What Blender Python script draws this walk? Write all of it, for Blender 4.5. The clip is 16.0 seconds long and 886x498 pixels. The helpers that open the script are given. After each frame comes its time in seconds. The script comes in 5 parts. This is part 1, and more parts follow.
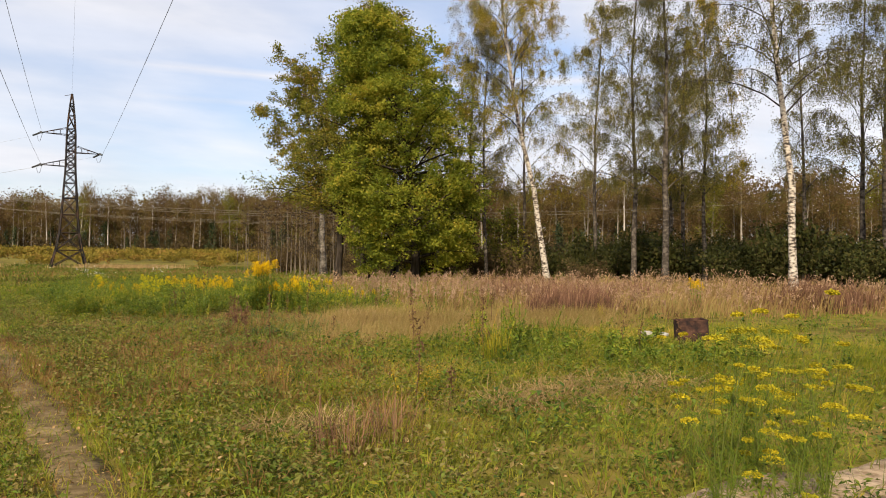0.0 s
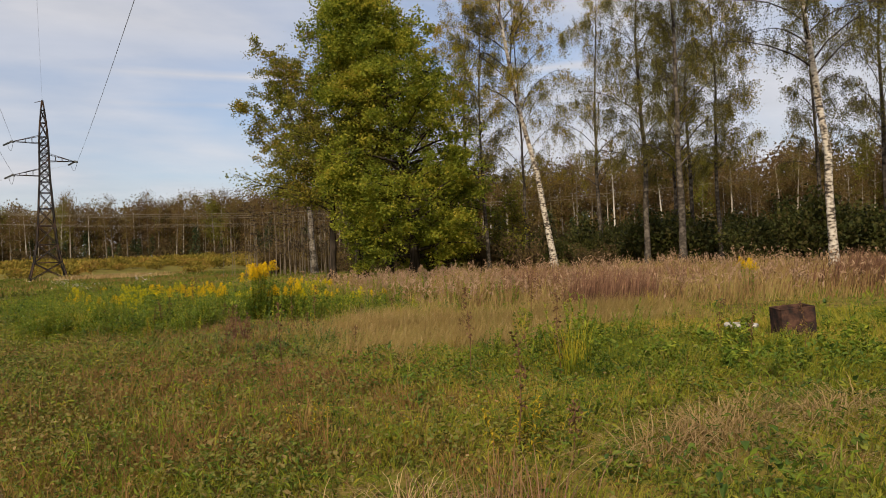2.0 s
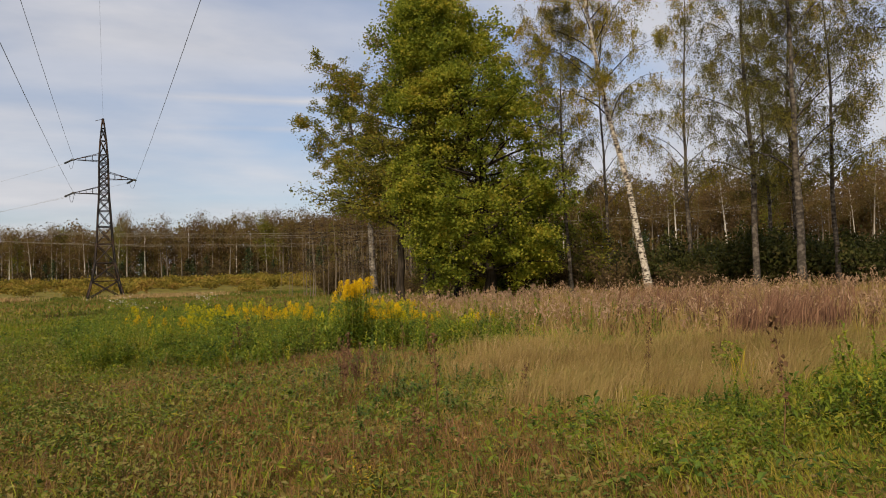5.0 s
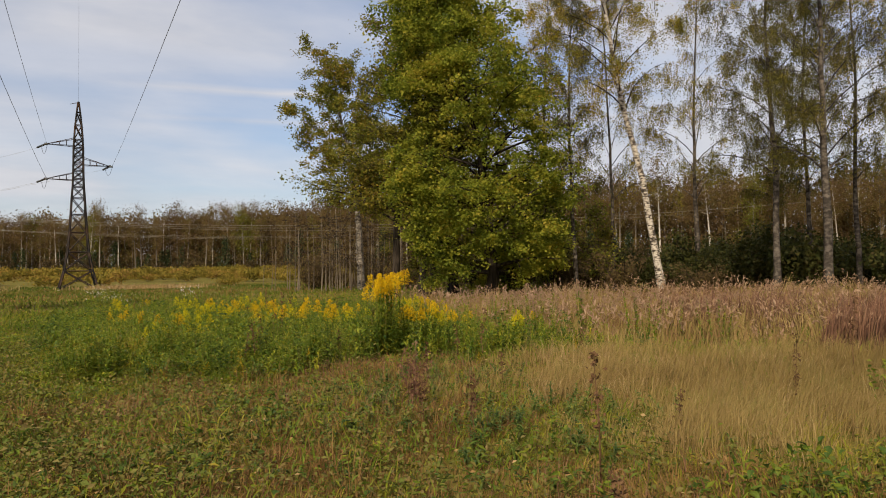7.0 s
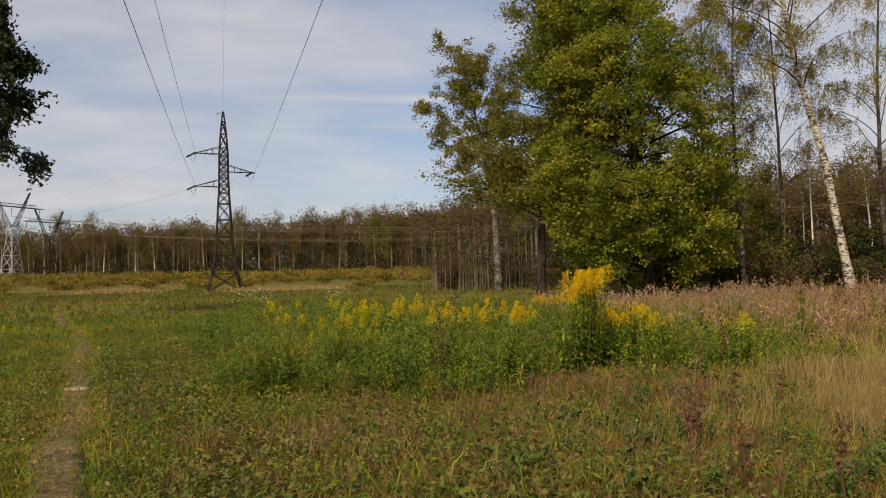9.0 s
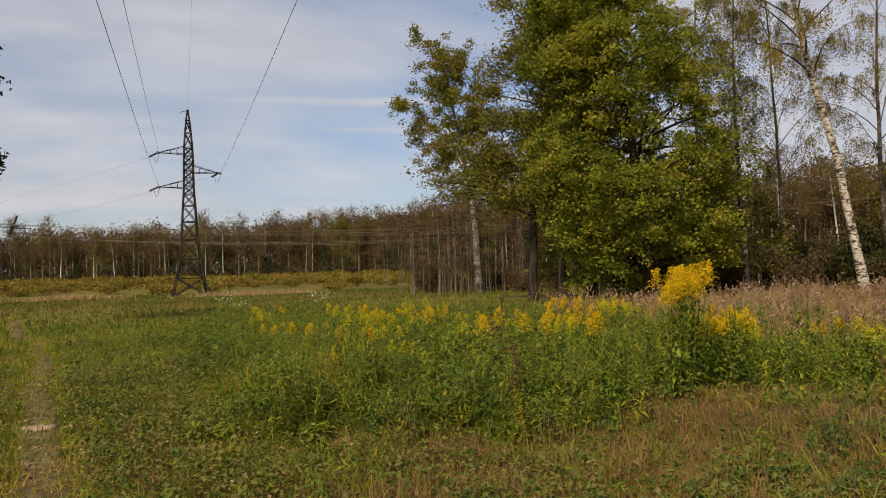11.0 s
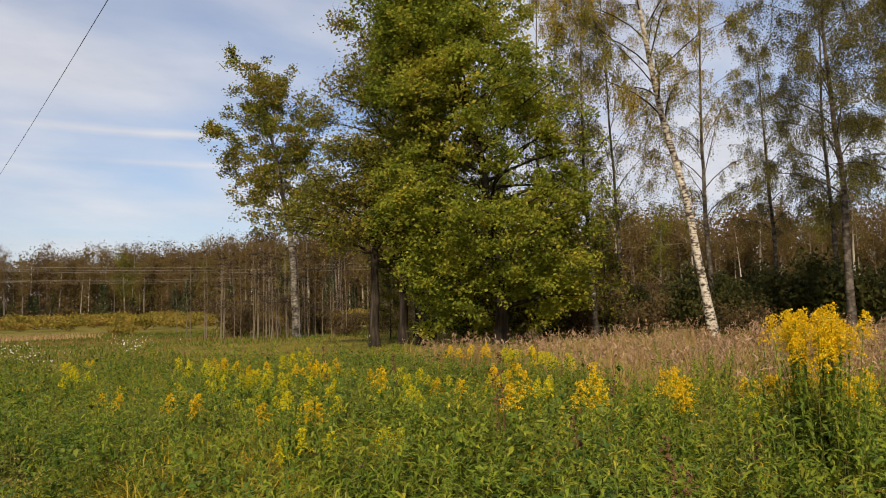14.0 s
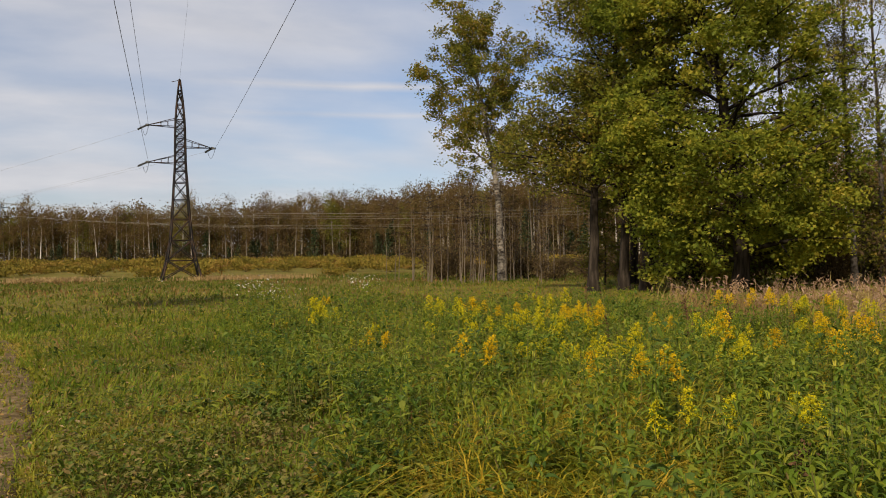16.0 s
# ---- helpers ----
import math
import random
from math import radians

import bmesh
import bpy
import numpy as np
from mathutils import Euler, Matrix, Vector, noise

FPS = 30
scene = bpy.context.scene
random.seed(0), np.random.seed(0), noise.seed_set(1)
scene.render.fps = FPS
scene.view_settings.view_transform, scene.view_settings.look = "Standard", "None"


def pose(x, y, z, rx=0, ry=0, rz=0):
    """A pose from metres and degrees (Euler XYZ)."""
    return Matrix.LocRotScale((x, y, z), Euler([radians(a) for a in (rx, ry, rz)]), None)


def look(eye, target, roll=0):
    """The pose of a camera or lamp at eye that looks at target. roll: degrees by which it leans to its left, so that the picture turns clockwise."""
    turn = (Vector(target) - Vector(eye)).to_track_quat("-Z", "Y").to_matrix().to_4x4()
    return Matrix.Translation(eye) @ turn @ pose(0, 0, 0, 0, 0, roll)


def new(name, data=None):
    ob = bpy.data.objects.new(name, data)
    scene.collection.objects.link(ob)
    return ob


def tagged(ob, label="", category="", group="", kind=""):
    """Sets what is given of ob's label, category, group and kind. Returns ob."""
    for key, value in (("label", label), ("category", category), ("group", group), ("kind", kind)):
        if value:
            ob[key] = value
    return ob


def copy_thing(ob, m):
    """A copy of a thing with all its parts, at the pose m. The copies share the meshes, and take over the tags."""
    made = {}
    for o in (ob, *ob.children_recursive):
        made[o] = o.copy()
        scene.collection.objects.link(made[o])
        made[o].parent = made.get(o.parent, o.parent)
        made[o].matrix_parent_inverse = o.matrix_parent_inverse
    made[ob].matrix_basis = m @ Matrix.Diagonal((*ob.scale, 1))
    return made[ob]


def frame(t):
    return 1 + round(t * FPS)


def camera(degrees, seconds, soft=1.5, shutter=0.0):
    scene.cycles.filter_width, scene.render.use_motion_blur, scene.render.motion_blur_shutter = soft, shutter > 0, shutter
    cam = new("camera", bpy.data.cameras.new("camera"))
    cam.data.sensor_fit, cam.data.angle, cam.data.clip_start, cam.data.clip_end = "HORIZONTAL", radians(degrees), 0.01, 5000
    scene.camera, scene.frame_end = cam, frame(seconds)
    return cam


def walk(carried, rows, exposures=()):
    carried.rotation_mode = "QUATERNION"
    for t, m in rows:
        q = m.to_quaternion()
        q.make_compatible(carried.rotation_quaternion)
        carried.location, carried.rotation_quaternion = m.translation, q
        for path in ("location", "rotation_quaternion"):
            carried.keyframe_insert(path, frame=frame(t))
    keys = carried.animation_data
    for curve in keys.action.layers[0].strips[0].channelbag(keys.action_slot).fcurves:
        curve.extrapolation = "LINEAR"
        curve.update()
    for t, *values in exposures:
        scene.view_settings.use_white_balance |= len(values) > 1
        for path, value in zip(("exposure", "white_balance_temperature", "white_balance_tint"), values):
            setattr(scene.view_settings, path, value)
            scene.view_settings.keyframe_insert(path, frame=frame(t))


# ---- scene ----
cam = camera(60.9, 16.0, soft=1.0)
ROWS = [
    (0.0, -0.01, 0.06, 1.57, 90.95, -0.78, -26.30),
    (0.5, 0.10, 0.74, 1.57, 90.89, 0.66, -25.24),
    (1.0, 0.21, 1.45, 1.58, 92.18, 1.91, -25.84),
    (1.5, 0.21, 2.05, 1.56, 91.30, 1.92, -27.73),
    (2.0, 0.34, 2.79, 1.55, 90.40, 2.16, -27.37),
    (2.5, 0.33, 3.39, 1.54, 91.08, 1.32, -28.85),
    (3.0, 0.47, 3.98, 1.52, 92.35, 2.22, -28.60),
    (3.5, 0.50, 4.68, 1.51, 93.70, 2.05, -27.50),
    (4.0, 0.52, 5.31, 1.46, 92.75, 2.52, -27.21),
    (4.5, 0.42, 5.93, 1.48, 92.25, 1.90, -23.62),
    (7.0, 0.05, 9.25, 1.49, 91.86, 0.75, -25.66),
    (7.5, 0.04, 9.65, 1.42, 91.65, 0.39, -19.32),
    (8.0, -0.05, 10.25, 1.43, 90.58, 0.99, -15.03),
    (8.5, -0.15, 10.87, 1.43, 91.05, 1.72, -16.60),
    (9.0, -0.25, 11.51, 1.45, 92.07, 1.24, -16.13),
    (11.5, -0.81, 14.78, 1.44, 92.07, 2.06, -21.32),
    (12.0, -0.85, 15.52, 1.46, 91.41, 2.41, -25.14),
    (12.5, -0.98, 16.09, 1.48, 90.37, 2.08, -27.26),
    (13.0, -1.17, 16.68, 1.50, 90.98, 1.37, -30.43),
    (13.5, -1.25, 17.55, 1.55, 93.46, 1.38, -33.34),
    (14.0, -1.35, 18.18, 1.58, 94.92, 1.72, -34.40),
    (14.5, -1.41, 18.64, 1.50, 94.36, 1.27, -22.09),
    (15.0, -1.53, 19.22, 1.51, 91.20, 1.08, -20.06),
    (15.5, -1.56, 19.77, 1.48, 90.89, 1.33, -21.10),
    (16.0, -1.66, 20.36, 1.43, 91.20, 0.88, -20.04),
]
walk(cam, [(t, pose(x, y, z, rx, ry, rz)) for t, x, y, z, rx, ry, rz in ROWS], [(0.0, 0.80), (0.5, 0.50), (1.0, 0.28), (1.5, 0.26), (2.0, 0.35), (3.0, 0.38), (3.5, 0.18), (4.0, 0.22), (4.5, 0.26), (7.0, 0.34), (7.5, 0.40), (8.0, 0.36), (8.5, 0.21), (9.0, 0.18), (11.5, 0.17), (12.5, 0.42), (13.0, 0.48), (13.5, 0.44), (14.0, 0.46), (14.5, 0.32), (15.5, 0.34), (16.0, 0.28)])

# ---- sky and sun ----
SUN_EL, SUN_AZ = 34.0, 222.0          # degrees above the horizon, degrees clockwise from +y
world = bpy.data.worlds.new("sky")
scene.world = world
world.use_nodes = True
wn, wl = world.node_tree.nodes, world.node_tree.links
wn.clear()


def wnode(kind, **values):
    n = wn.new(kind)
    for k, v in values.items():
        n.inputs[k].default_value = v
    return n


def wmath(op, a, b=None):
    n = wn.new("ShaderNodeMath")
    n.operation = op
    for i, v in enumerate((a, b)):
        if v is None:
            continue
        if isinstance(v, (int, float)):
            n.inputs[i].default_value = v
        else:
            wl.new(v, n.inputs[i])
    return n.outputs[0]


sky = wn.new("ShaderNodeTexSky")
sky.sky_type = "NISHITA"
sky.sun_disc = False
sky.sun_elevation, sky.sun_rotation = radians(SUN_EL), radians(SUN_AZ)
sky.air_density, sky.dust_density, sky.ozone_density = 1.0, 1.6, 1.4
tc = wn.new("ShaderNodeTexCoord")
sep = wn.new("ShaderNodeSeparateXYZ")
wl.new(tc.outputs["Generated"], sep.inputs[0])
height = wmath("MAXIMUM", sep.outputs[2], 0.0)
denom = wmath("ADD", height, 0.20)
plane = wn.new("ShaderNodeCombineXYZ")
wl.new(wmath("DIVIDE", sep.outputs[0], denom), plane.inputs[0])
wl.new(wmath("DIVIDE", sep.outputs[1], denom), plane.inputs[1])
big = wnode("ShaderNodeTexNoise", Scale=0.75, Detail=4.0, Roughness=0.42, Distortion=0.2)
stretch = wn.new("ShaderNodeMapping")
stretch.inputs["Scale"].default_value = (0.75, 1.2, 1.0)
stretch.inputs["Location"].default_value = (0.4, 1.3, 0.0)
wl.new(plane.outputs[0], stretch.inputs[0])
wl.new(stretch.outputs[0], big.inputs["Vector"])
fine = wnode("ShaderNodeTexNoise", Scale=3.0, Detail=5.0, Roughness=0.55)
wl.new(stretch.outputs[0], fine.inputs["Vector"])
cover = wn.new("ShaderNodeMapRange")
cover.inputs["From Min"].default_value, cover.inputs["From Max"].default_value = 0.40, 0.57
wl.new(wmath("ADD", wmath("MULTIPLY", big.outputs["Fac"], 0.9), wmath("MULTIPLY", fine.outputs["Fac"], 0.10)), cover.inputs[0])
shade = wn.new("ShaderNodeValToRGB")
shade.color_ramp.elements[0].color = (4.6, 4.66, 5.05, 1)
shade.color_ramp.elements[1].color = (5.75, 5.65, 5.85, 1)
shade.color_ramp.elements[0].position, shade.color_ramp.elements[1].position = 0.3, 0.7
wl.new(fine.outputs["Fac"], shade.inputs[0])
mix = wn.new("ShaderNodeMix")
mix.data_type = "RGBA"
# haze low down, a clearer blue belt above it, and thin straight cirrus streaks in that belt
belt = wn.new("ShaderNodeValToRGB")
for k, (p, v) in enumerate(((0.0, 0.60), (0.10, 0.52), (0.165, 0.40), (0.20, 0.36), (0.228, 0.08), (0.262, 0.06), (0.30, 0.42), (0.45, 0.40), (1.0, 0.30))):
    e = belt.color_ramp.elements[k] if k < 2 else belt.color_ramp.elements.new(p)
    e.position, e.color = p, (v, v, v, 1)
wl.new(height, belt.inputs[0])


def streak(level, half, strength, shift):
    """A thin level streak of cirrus at the given sine of elevation, broken up by noise."""
    wav = wnode("ShaderNodeTexNoise", Scale=2.6, Detail=3.0)
    mv = wn.new("ShaderNodeMapping")
    mv.inputs["Location"].default_value = (shift, 0.0, 0.0)
    wl.new(tc.outputs["Generated"], mv.inputs[0])
    wl.new(mv.outputs[0], wav.inputs["Vector"])
    off = wmath("ABSOLUTE", wmath("ADD", wmath("SUBTRACT", height, level), wmath("MULTIPLY", wmath("SUBTRACT", wav.outputs["Fac"], 0.5), 0.02)))
    line = wmath("MAXIMUM", wmath("SUBTRACT", 1.0, wmath("DIVIDE", off, half)), 0.0)
    gate = wn.new("ShaderNodeMapRange")
    gate.inputs["From Min"].default_value, gate.inputs["From Max"].default_value = 0.0, 0.25
    wl.new(sep.outputs[0], gate.inputs[0])
    return wmath("MULTIPLY", wmath("MULTIPLY", line, gate.outputs[0]), strength)


veil = wmath("ADD", wmath("SUBTRACT", wmath("MULTIPLY", cover.outputs[0], 0.8), 0.12), belt.outputs[0])
veil = wmath("ADD", veil, wmath("ADD", streak(0.231, 0.0075, 0.7, 0.0), streak(0.196, 0.005, 0.35, 2.0)))
wl.new(wmath("MULTIPLY", wmath("MAXIMUM", wmath("MINIMUM", veil, 1.0), 0.0), 0.9), mix.inputs["Factor"])
boost = wn.new("ShaderNodeMix")
boost.data_type, boost.blend_type = "RGBA", "MULTIPLY"
boost.inputs["Factor"].default_value = 1.0
boost.inputs["B"].default_value = (0.99, 0.97, 1.03, 1)
wl.new(sky.outputs[0], boost.inputs["A"])
wl.new(boost.outputs["Result"], mix.inputs["A"])
wl.new(shade.outputs[0], mix.inputs["B"])
bg = wnode("ShaderNodeBackground", Strength=0.1)
wout = wn.new("ShaderNodeOutputWorld")
wl.new(mix.outputs["Result"], bg.inputs[0])
wl.new(bg.outputs[0], wout.inputs[0])

sun = new("sun", bpy.data.lights.new("sun", "SUN"))
sun.data.energy, sun.data.angle, sun.data.color = 4.4, radians(3.0), (1.0, 0.86, 0.64)
sa, se = radians(SUN_AZ), radians(SUN_EL)
sun.matrix_world = look((30 * math.sin(sa), 30 * math.cos(sa), 40), (30 * math.sin(sa) - 10 * math.sin(sa) * math.cos(se), 30 * math.cos(sa) - 10 * math.cos(sa) * math.cos(se), 40 - 10 * math.sin(se)))

# ---- materials ----


def material(name, colors, scale=3.0, rough=0.8, island=0.0, thin=0.0, bump=0.0, stretch=(1, 1, 1), metal=0.0, detail=6.0, obj=0.0, positions=None, gloss=0.12, low=0.38, high=0.62, fine=0.0):
    """Colours are picked by noise over the place, with a share given by the single leaf or blade and by the single object."""
    m = bpy.data.materials.new(name)
    m.use_nodes = True
    nt = m.node_tree
    nodes, links = nt.nodes, nt.links
    b = nodes["Principled BSDF"]
    b.inputs["Roughness"].default_value, b.inputs["Metallic"].default_value = rough, metal
    b.inputs["Specular IOR Level"].default_value = gloss
    geo = nodes.new("ShaderNodeNewGeometry")
    mapping = nodes.new("ShaderNodeMapping")
    mapping.inputs["Scale"].default_value = stretch
    coords = nodes.new("ShaderNodeTexCoord")
    links.new(coords.outputs["Object"], mapping.inputs[0])
    tex = nodes.new("ShaderNodeTexNoise")
    tex.inputs["Scale"].default_value, tex.inputs["Detail"].default_value, tex.inputs["Roughness"].default_value = scale, detail, 0.6
    links.new(mapping.outputs[0], tex.inputs["Vector"])
    rng = nodes.new("ShaderNodeMapRange")
    rng.inputs["From Min"].default_value, rng.inputs["From Max"].default_value = low, high
    links.new(tex.outputs["Fac"], rng.inputs[0])
    value = rng.outputs[0]
    if fine:
        tex2 = nodes.new("ShaderNodeTexNoise")
        tex2.inputs["Scale"].default_value, tex2.inputs["Detail"].default_value = scale * fine, 3.0
        links.new(mapping.outputs[0], tex2.inputs["Vector"])
        rng2 = nodes.new("ShaderNodeMapRange")
        rng2.inputs["From Min"].default_value, rng2.inputs["From Max"].default_value = 0.38, 0.62
        links.new(tex2.outputs["Fac"], rng2.inputs[0])
        half = nodes.new("ShaderNodeMix")
        half.inputs["Factor"].default_value = 0.45
        links.new(value, half.inputs["A"])
        links.new(rng2.outputs[0], half.inputs["B"])
        value = half.outputs["Result"]

    def blend(a, bsock, k):
        n = nodes.new("ShaderNodeMix")
        n.inputs["Factor"].default_value = k
        links.new(a, n.inputs["A"])
        links.new(bsock, n.inputs["B"])
        return n.outputs["Result"]

    if island:
        value = blend(value, geo.outputs["Random Per Island"], island)
    if obj:
        info = nodes.new("ShaderNodeObjectInfo")
        value = blend(value, info.outputs["Random"], obj)
    ramp = nodes.new("ShaderNodeValToRGB")
    el = ramp.color_ramp.elements
    n = len(colors)
    for i, c in enumerate(colors):
        p = positions[i] if positions else 0.1 + 0.8 * i / max(1, n - 1)
        e = el[i] if i < 2 else el.new(p)
        e.position, e.color = p, (*c, 1)
    links.new(value, ramp.inputs[0])
    links.new(ramp.outputs[0], b.inputs["Base Color"])
    if bump:
        bm = nodes.new("ShaderNodeBump")
        bm.inputs["Strength"].default_value, bm.inputs["Distance"].default_value = bump, 0.05
        links.new(tex.outputs["Fac"], bm.inputs["Height"])
        links.new(bm.outputs[0], b.inputs["Normal"])
    if thin:
        tr = nodes.new("ShaderNodeBsdfTranslucent")
        links.new(ramp.outputs[0], tr.inputs[0])
        ms = nodes.new("ShaderNodeMixShader")
        ms.inputs[0].default_value = thin
        links.new(b.outputs[0], ms.inputs[1])
        links.new(tr.outputs[0], ms.inputs[2])
        links.new(ms.outputs[0], nodes["Material Output"].inputs[0])
    return m


M_SOIL = material("meadow_soil", [(0.080, 0.056, 0.017), (0.100, 0.092, 0.015), (0.165, 0.122, 0.031), (0.102, 0.108, 0.015), (0.19, 0.125, 0.042)], scale=0.16, fine=9, rough=0.95, bump=0.6, detail=10, gloss=0.05)
M_DIRT = material("path_dirt", [(0.082, 0.057, 0.026), (0.129, 0.09, 0.043), (0.206, 0.148, 0.077)], scale=2.0, fine=6, rough=0.95, bump=0.8, detail=10, gloss=0.05)
M_SAND = material("sand", [(0.20, 0.14, 0.085), (0.30, 0.22, 0.145), (0.40, 0.30, 0.20)], scale=4.0, fine=5, rough=0.95, bump=0.9, detail=10, gloss=0.05)
M_GRASS = material("green_grass", [(0.069, 0.097, 0.012), (0.132, 0.159, 0.014), (0.205, 0.21, 0.018), (0.292, 0.244, 0.032), (0.4, 0.261, 0.063)], scale=0.33, fine=8, island=0.35, thin=0.42, rough=0.6)
M_LUSH = material("lush_grass", [(0.054, 0.095, 0.012), (0.108, 0.16, 0.015), (0.205, 0.229, 0.022), (0.367, 0.297, 0.043)], scale=0.5, fine=5, island=0.35, thin=0.42, rough=0.6)
M_BROWN = material("brown_grass", [(0.1, 0.054, 0.019), (0.174, 0.094, 0.031), (0.261, 0.155, 0.057), (0.139, 0.113, 0.019)], scale=0.5, fine=7, island=0.4, thin=0.35, rough=0.75)
M_TAN = material("dry_grass", [(0.221, 0.14, 0.06), (0.35, 0.24, 0.108), (0.442, 0.33, 0.156)], scale=0.5, fine=6, island=0.45, thin=0.3, rough=0.75)
M_REED = material("dry_reed", [(0.072, 0.036, 0.018), (0.155, 0.086, 0.040), (0.27, 0.172, 0.07), (0.22, 0.18, 0.052), (0.40, 0.275, 0.125)], scale=0.22, fine=7, island=0.35, thin=0.25, rough=0.8)
M_PLUME = material("reed_plume", [(0.227, 0.138, 0.082), (0.323, 0.206, 0.129), (0.42, 0.292, 0.193)], scale=0.6, island=0.5, thin=0.35, rough=0.85)
M_WEED = material("weed_leaf", [(0.034, 0.064, 0.011), (0.072, 0.115, 0.015), (0.136, 0.174, 0.018), (0.202, 0.208, 0.022), (0.282, 0.214, 0.027)], scale=0.55, fine=4, island=0.35, thin=0.38, rough=0.6, low=0.36, high=0.66)
M_WEEDSTEM = material("weed_stem", [(0.05, 0.07, 0.012), (0.09, 0.10, 0.02), (0.12, 0.085, 0.03)], scale=1.5, fine=3, rough=0.8)
M_GOLD = material("goldenrod_flower", [(0.42, 0.25, 0.004), (0.60, 0.385, 0.006), (0.70, 0.48, 0.012)], scale=4, island=0.5, thin=0.3, rough=0.8)
M_GOLDLEAF = material("goldenrod_leaf", [(0.068, 0.12, 0.014), (0.136, 0.194, 0.018), (0.254, 0.273, 0.025), (0.407, 0.35, 0.034)], scale=0.6, fine=5, island=0.5, thin=0.4, rough=0.55)
M_DOCK = material("rusty_dock", [(0.045, 0.026, 0.013), (0.09, 0.048, 0.022), (0.15, 0.086, 0.042)], scale=6, island=0.5, rough=0.85)
M_ASTER = material("aster_flower", [(0.6, 0.56, 0.55), (0.78, 0.75, 0.74)], scale=6, island=0.6, rough=0.7)
M_OAK = material("maple_leaf", [(0.081, 0.113, 0.018), (0.172, 0.207, 0.025), (0.299, 0.305, 0.033), (0.471, 0.38, 0.055)], scale=0.35, fine=5, island=0.35, thin=0.6, rough=0.6)
M_OLIVE = material("olive_leaf", [(0.066, 0.080, 0.014), (0.138, 0.146, 0.02), (0.235, 0.205, 0.028), (0.31, 0.19, 0.036)], scale=0.3, fine=6, island=0.4, thin=0.46, rough=0.6)
M_BIRCHLEAF = material("birch_leaf", [(0.115, 0.115, 0.013), (0.215, 0.188, 0.017), (0.335, 0.24, 0.021), (0.43, 0.25, 0.024)], scale=0.22, fine=6, island=0.4, thin=0.38, rough=0.65)
M_DARKBIRCH = material("alder_leaf", [(0.053, 0.054, 0.013), (0.108, 0.101, 0.018), (0.188, 0.147, 0.026)], scale=0.3, fine=6, island=0.45, thin=0.25, rough=0.7)
M_RUSTLEAF = material("rusty_leaf", [(0.10, 0.06, 0.025), (0.15, 0.09, 0.035), (0.17, 0.13, 0.04), (0.08, 0.08, 0.02)], scale=0.3, island=0.6, thin=0.25, rough=0.6)
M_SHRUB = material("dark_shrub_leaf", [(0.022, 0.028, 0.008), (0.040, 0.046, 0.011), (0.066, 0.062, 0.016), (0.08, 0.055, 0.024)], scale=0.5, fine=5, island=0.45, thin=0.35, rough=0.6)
M_BROWNSHRUB = material("brown_shrub_leaf", [(0.06, 0.043, 0.022), (0.098, 0.066, 0.031), (0.138, 0.1, 0.035)], scale=0.3, fine=5, island=0.35, thin=0.45, rough=0.8)
M_WILLOW = material("willow_shrub_leaf", [(0.109, 0.092, 0.015), (0.166, 0.129, 0.018), (0.23, 0.151, 0.028), (0.192, 0.103, 0.03)], scale=0.04, fine=6, island=0.25, thin=0.25, rough=0.75)
M_FARLEAF = material("far_forest_leaf", [(0.101, 0.067, 0.034), (0.14, 0.089, 0.041), (0.167, 0.109, 0.041), (0.149, 0.123, 0.036), (0.218, 0.12, 0.046)], scale=0.06, fine=4, island=0.25, thin=0.5, rough=0.8)
M_FARGREEN = material("far_green_leaf", [(0.09, 0.10, 0.016), (0.15, 0.145, 0.022), (0.23, 0.19, 0.032)], scale=0.2, fine=4, island=0.4, thin=0.45, rough=0.65)
M_SPRUCE = material("spruce_needle", [(0.02, 0.031, 0.012), (0.033, 0.046, 0.018), (0.05, 0.066, 0.024)], scale=0.5, island=0.6, rough=0.7)
M_BARK = material("dark_bark", [(0.016, 0.012, 0.009), (0.03, 0.023, 0.017), (0.05, 0.039, 0.03)], scale=5, stretch=(1, 1, 0.18), bump=0.8, rough=0.9)
M_TWIG = material("bare_twig", [(0.025, 0.018, 0.013), (0.05, 0.035, 0.024)], scale=2, rough=0.9)
M_FARTRUNK = material("pale_far_trunk", [(0.075, 0.058, 0.043), (0.141, 0.113, 0.084), (0.321, 0.273, 0.217)], scale=0.12, fine=5, island=0.4, rough=0.85)
M_BIRCHBARK = material("birch_bark", [(0.039, 0.031, 0.025), (0.172, 0.14, 0.113), (0.344, 0.302, 0.248), (0.447, 0.399, 0.336)], scale=1.5, fine=4, stretch=(1, 1, 2.0), bump=0.3, rough=0.8, positions=[0.28, 0.42, 0.62, 0.92], detail=8, low=0.3, high=0.66)
M_GREYBARK = material("grey_bark", [(0.025, 0.02, 0.016), (0.055, 0.045, 0.036), (0.12, 0.10, 0.082)], scale=1.2, fine=4, stretch=(1, 1, 1.5), bump=0.5, rough=0.85, detail=8)
M_STEEL = material("weathered_steel", [(0.012, 0.011, 0.011), (0.022, 0.018, 0.016), (0.045, 0.026, 0.018)], scale=0.8, rough=0.8, metal=0.0)
M_GALV = material("galvanised_steel", [(0.30, 0.30, 0.30), (0.42, 0.42, 0.42)], scale=1.0, rough=0.6, metal=0.3)
M_WIRE = material("wire", [(0.04, 0.04, 0.045), (0.07, 0.07, 0.075)], scale=1, rough=0.5, metal=0.3)
M_PALEWIRE = material("pale_wire", [(0.16, 0.14, 0.11), (0.22, 0.20, 0.16)], scale=0.1, rough=0.6)
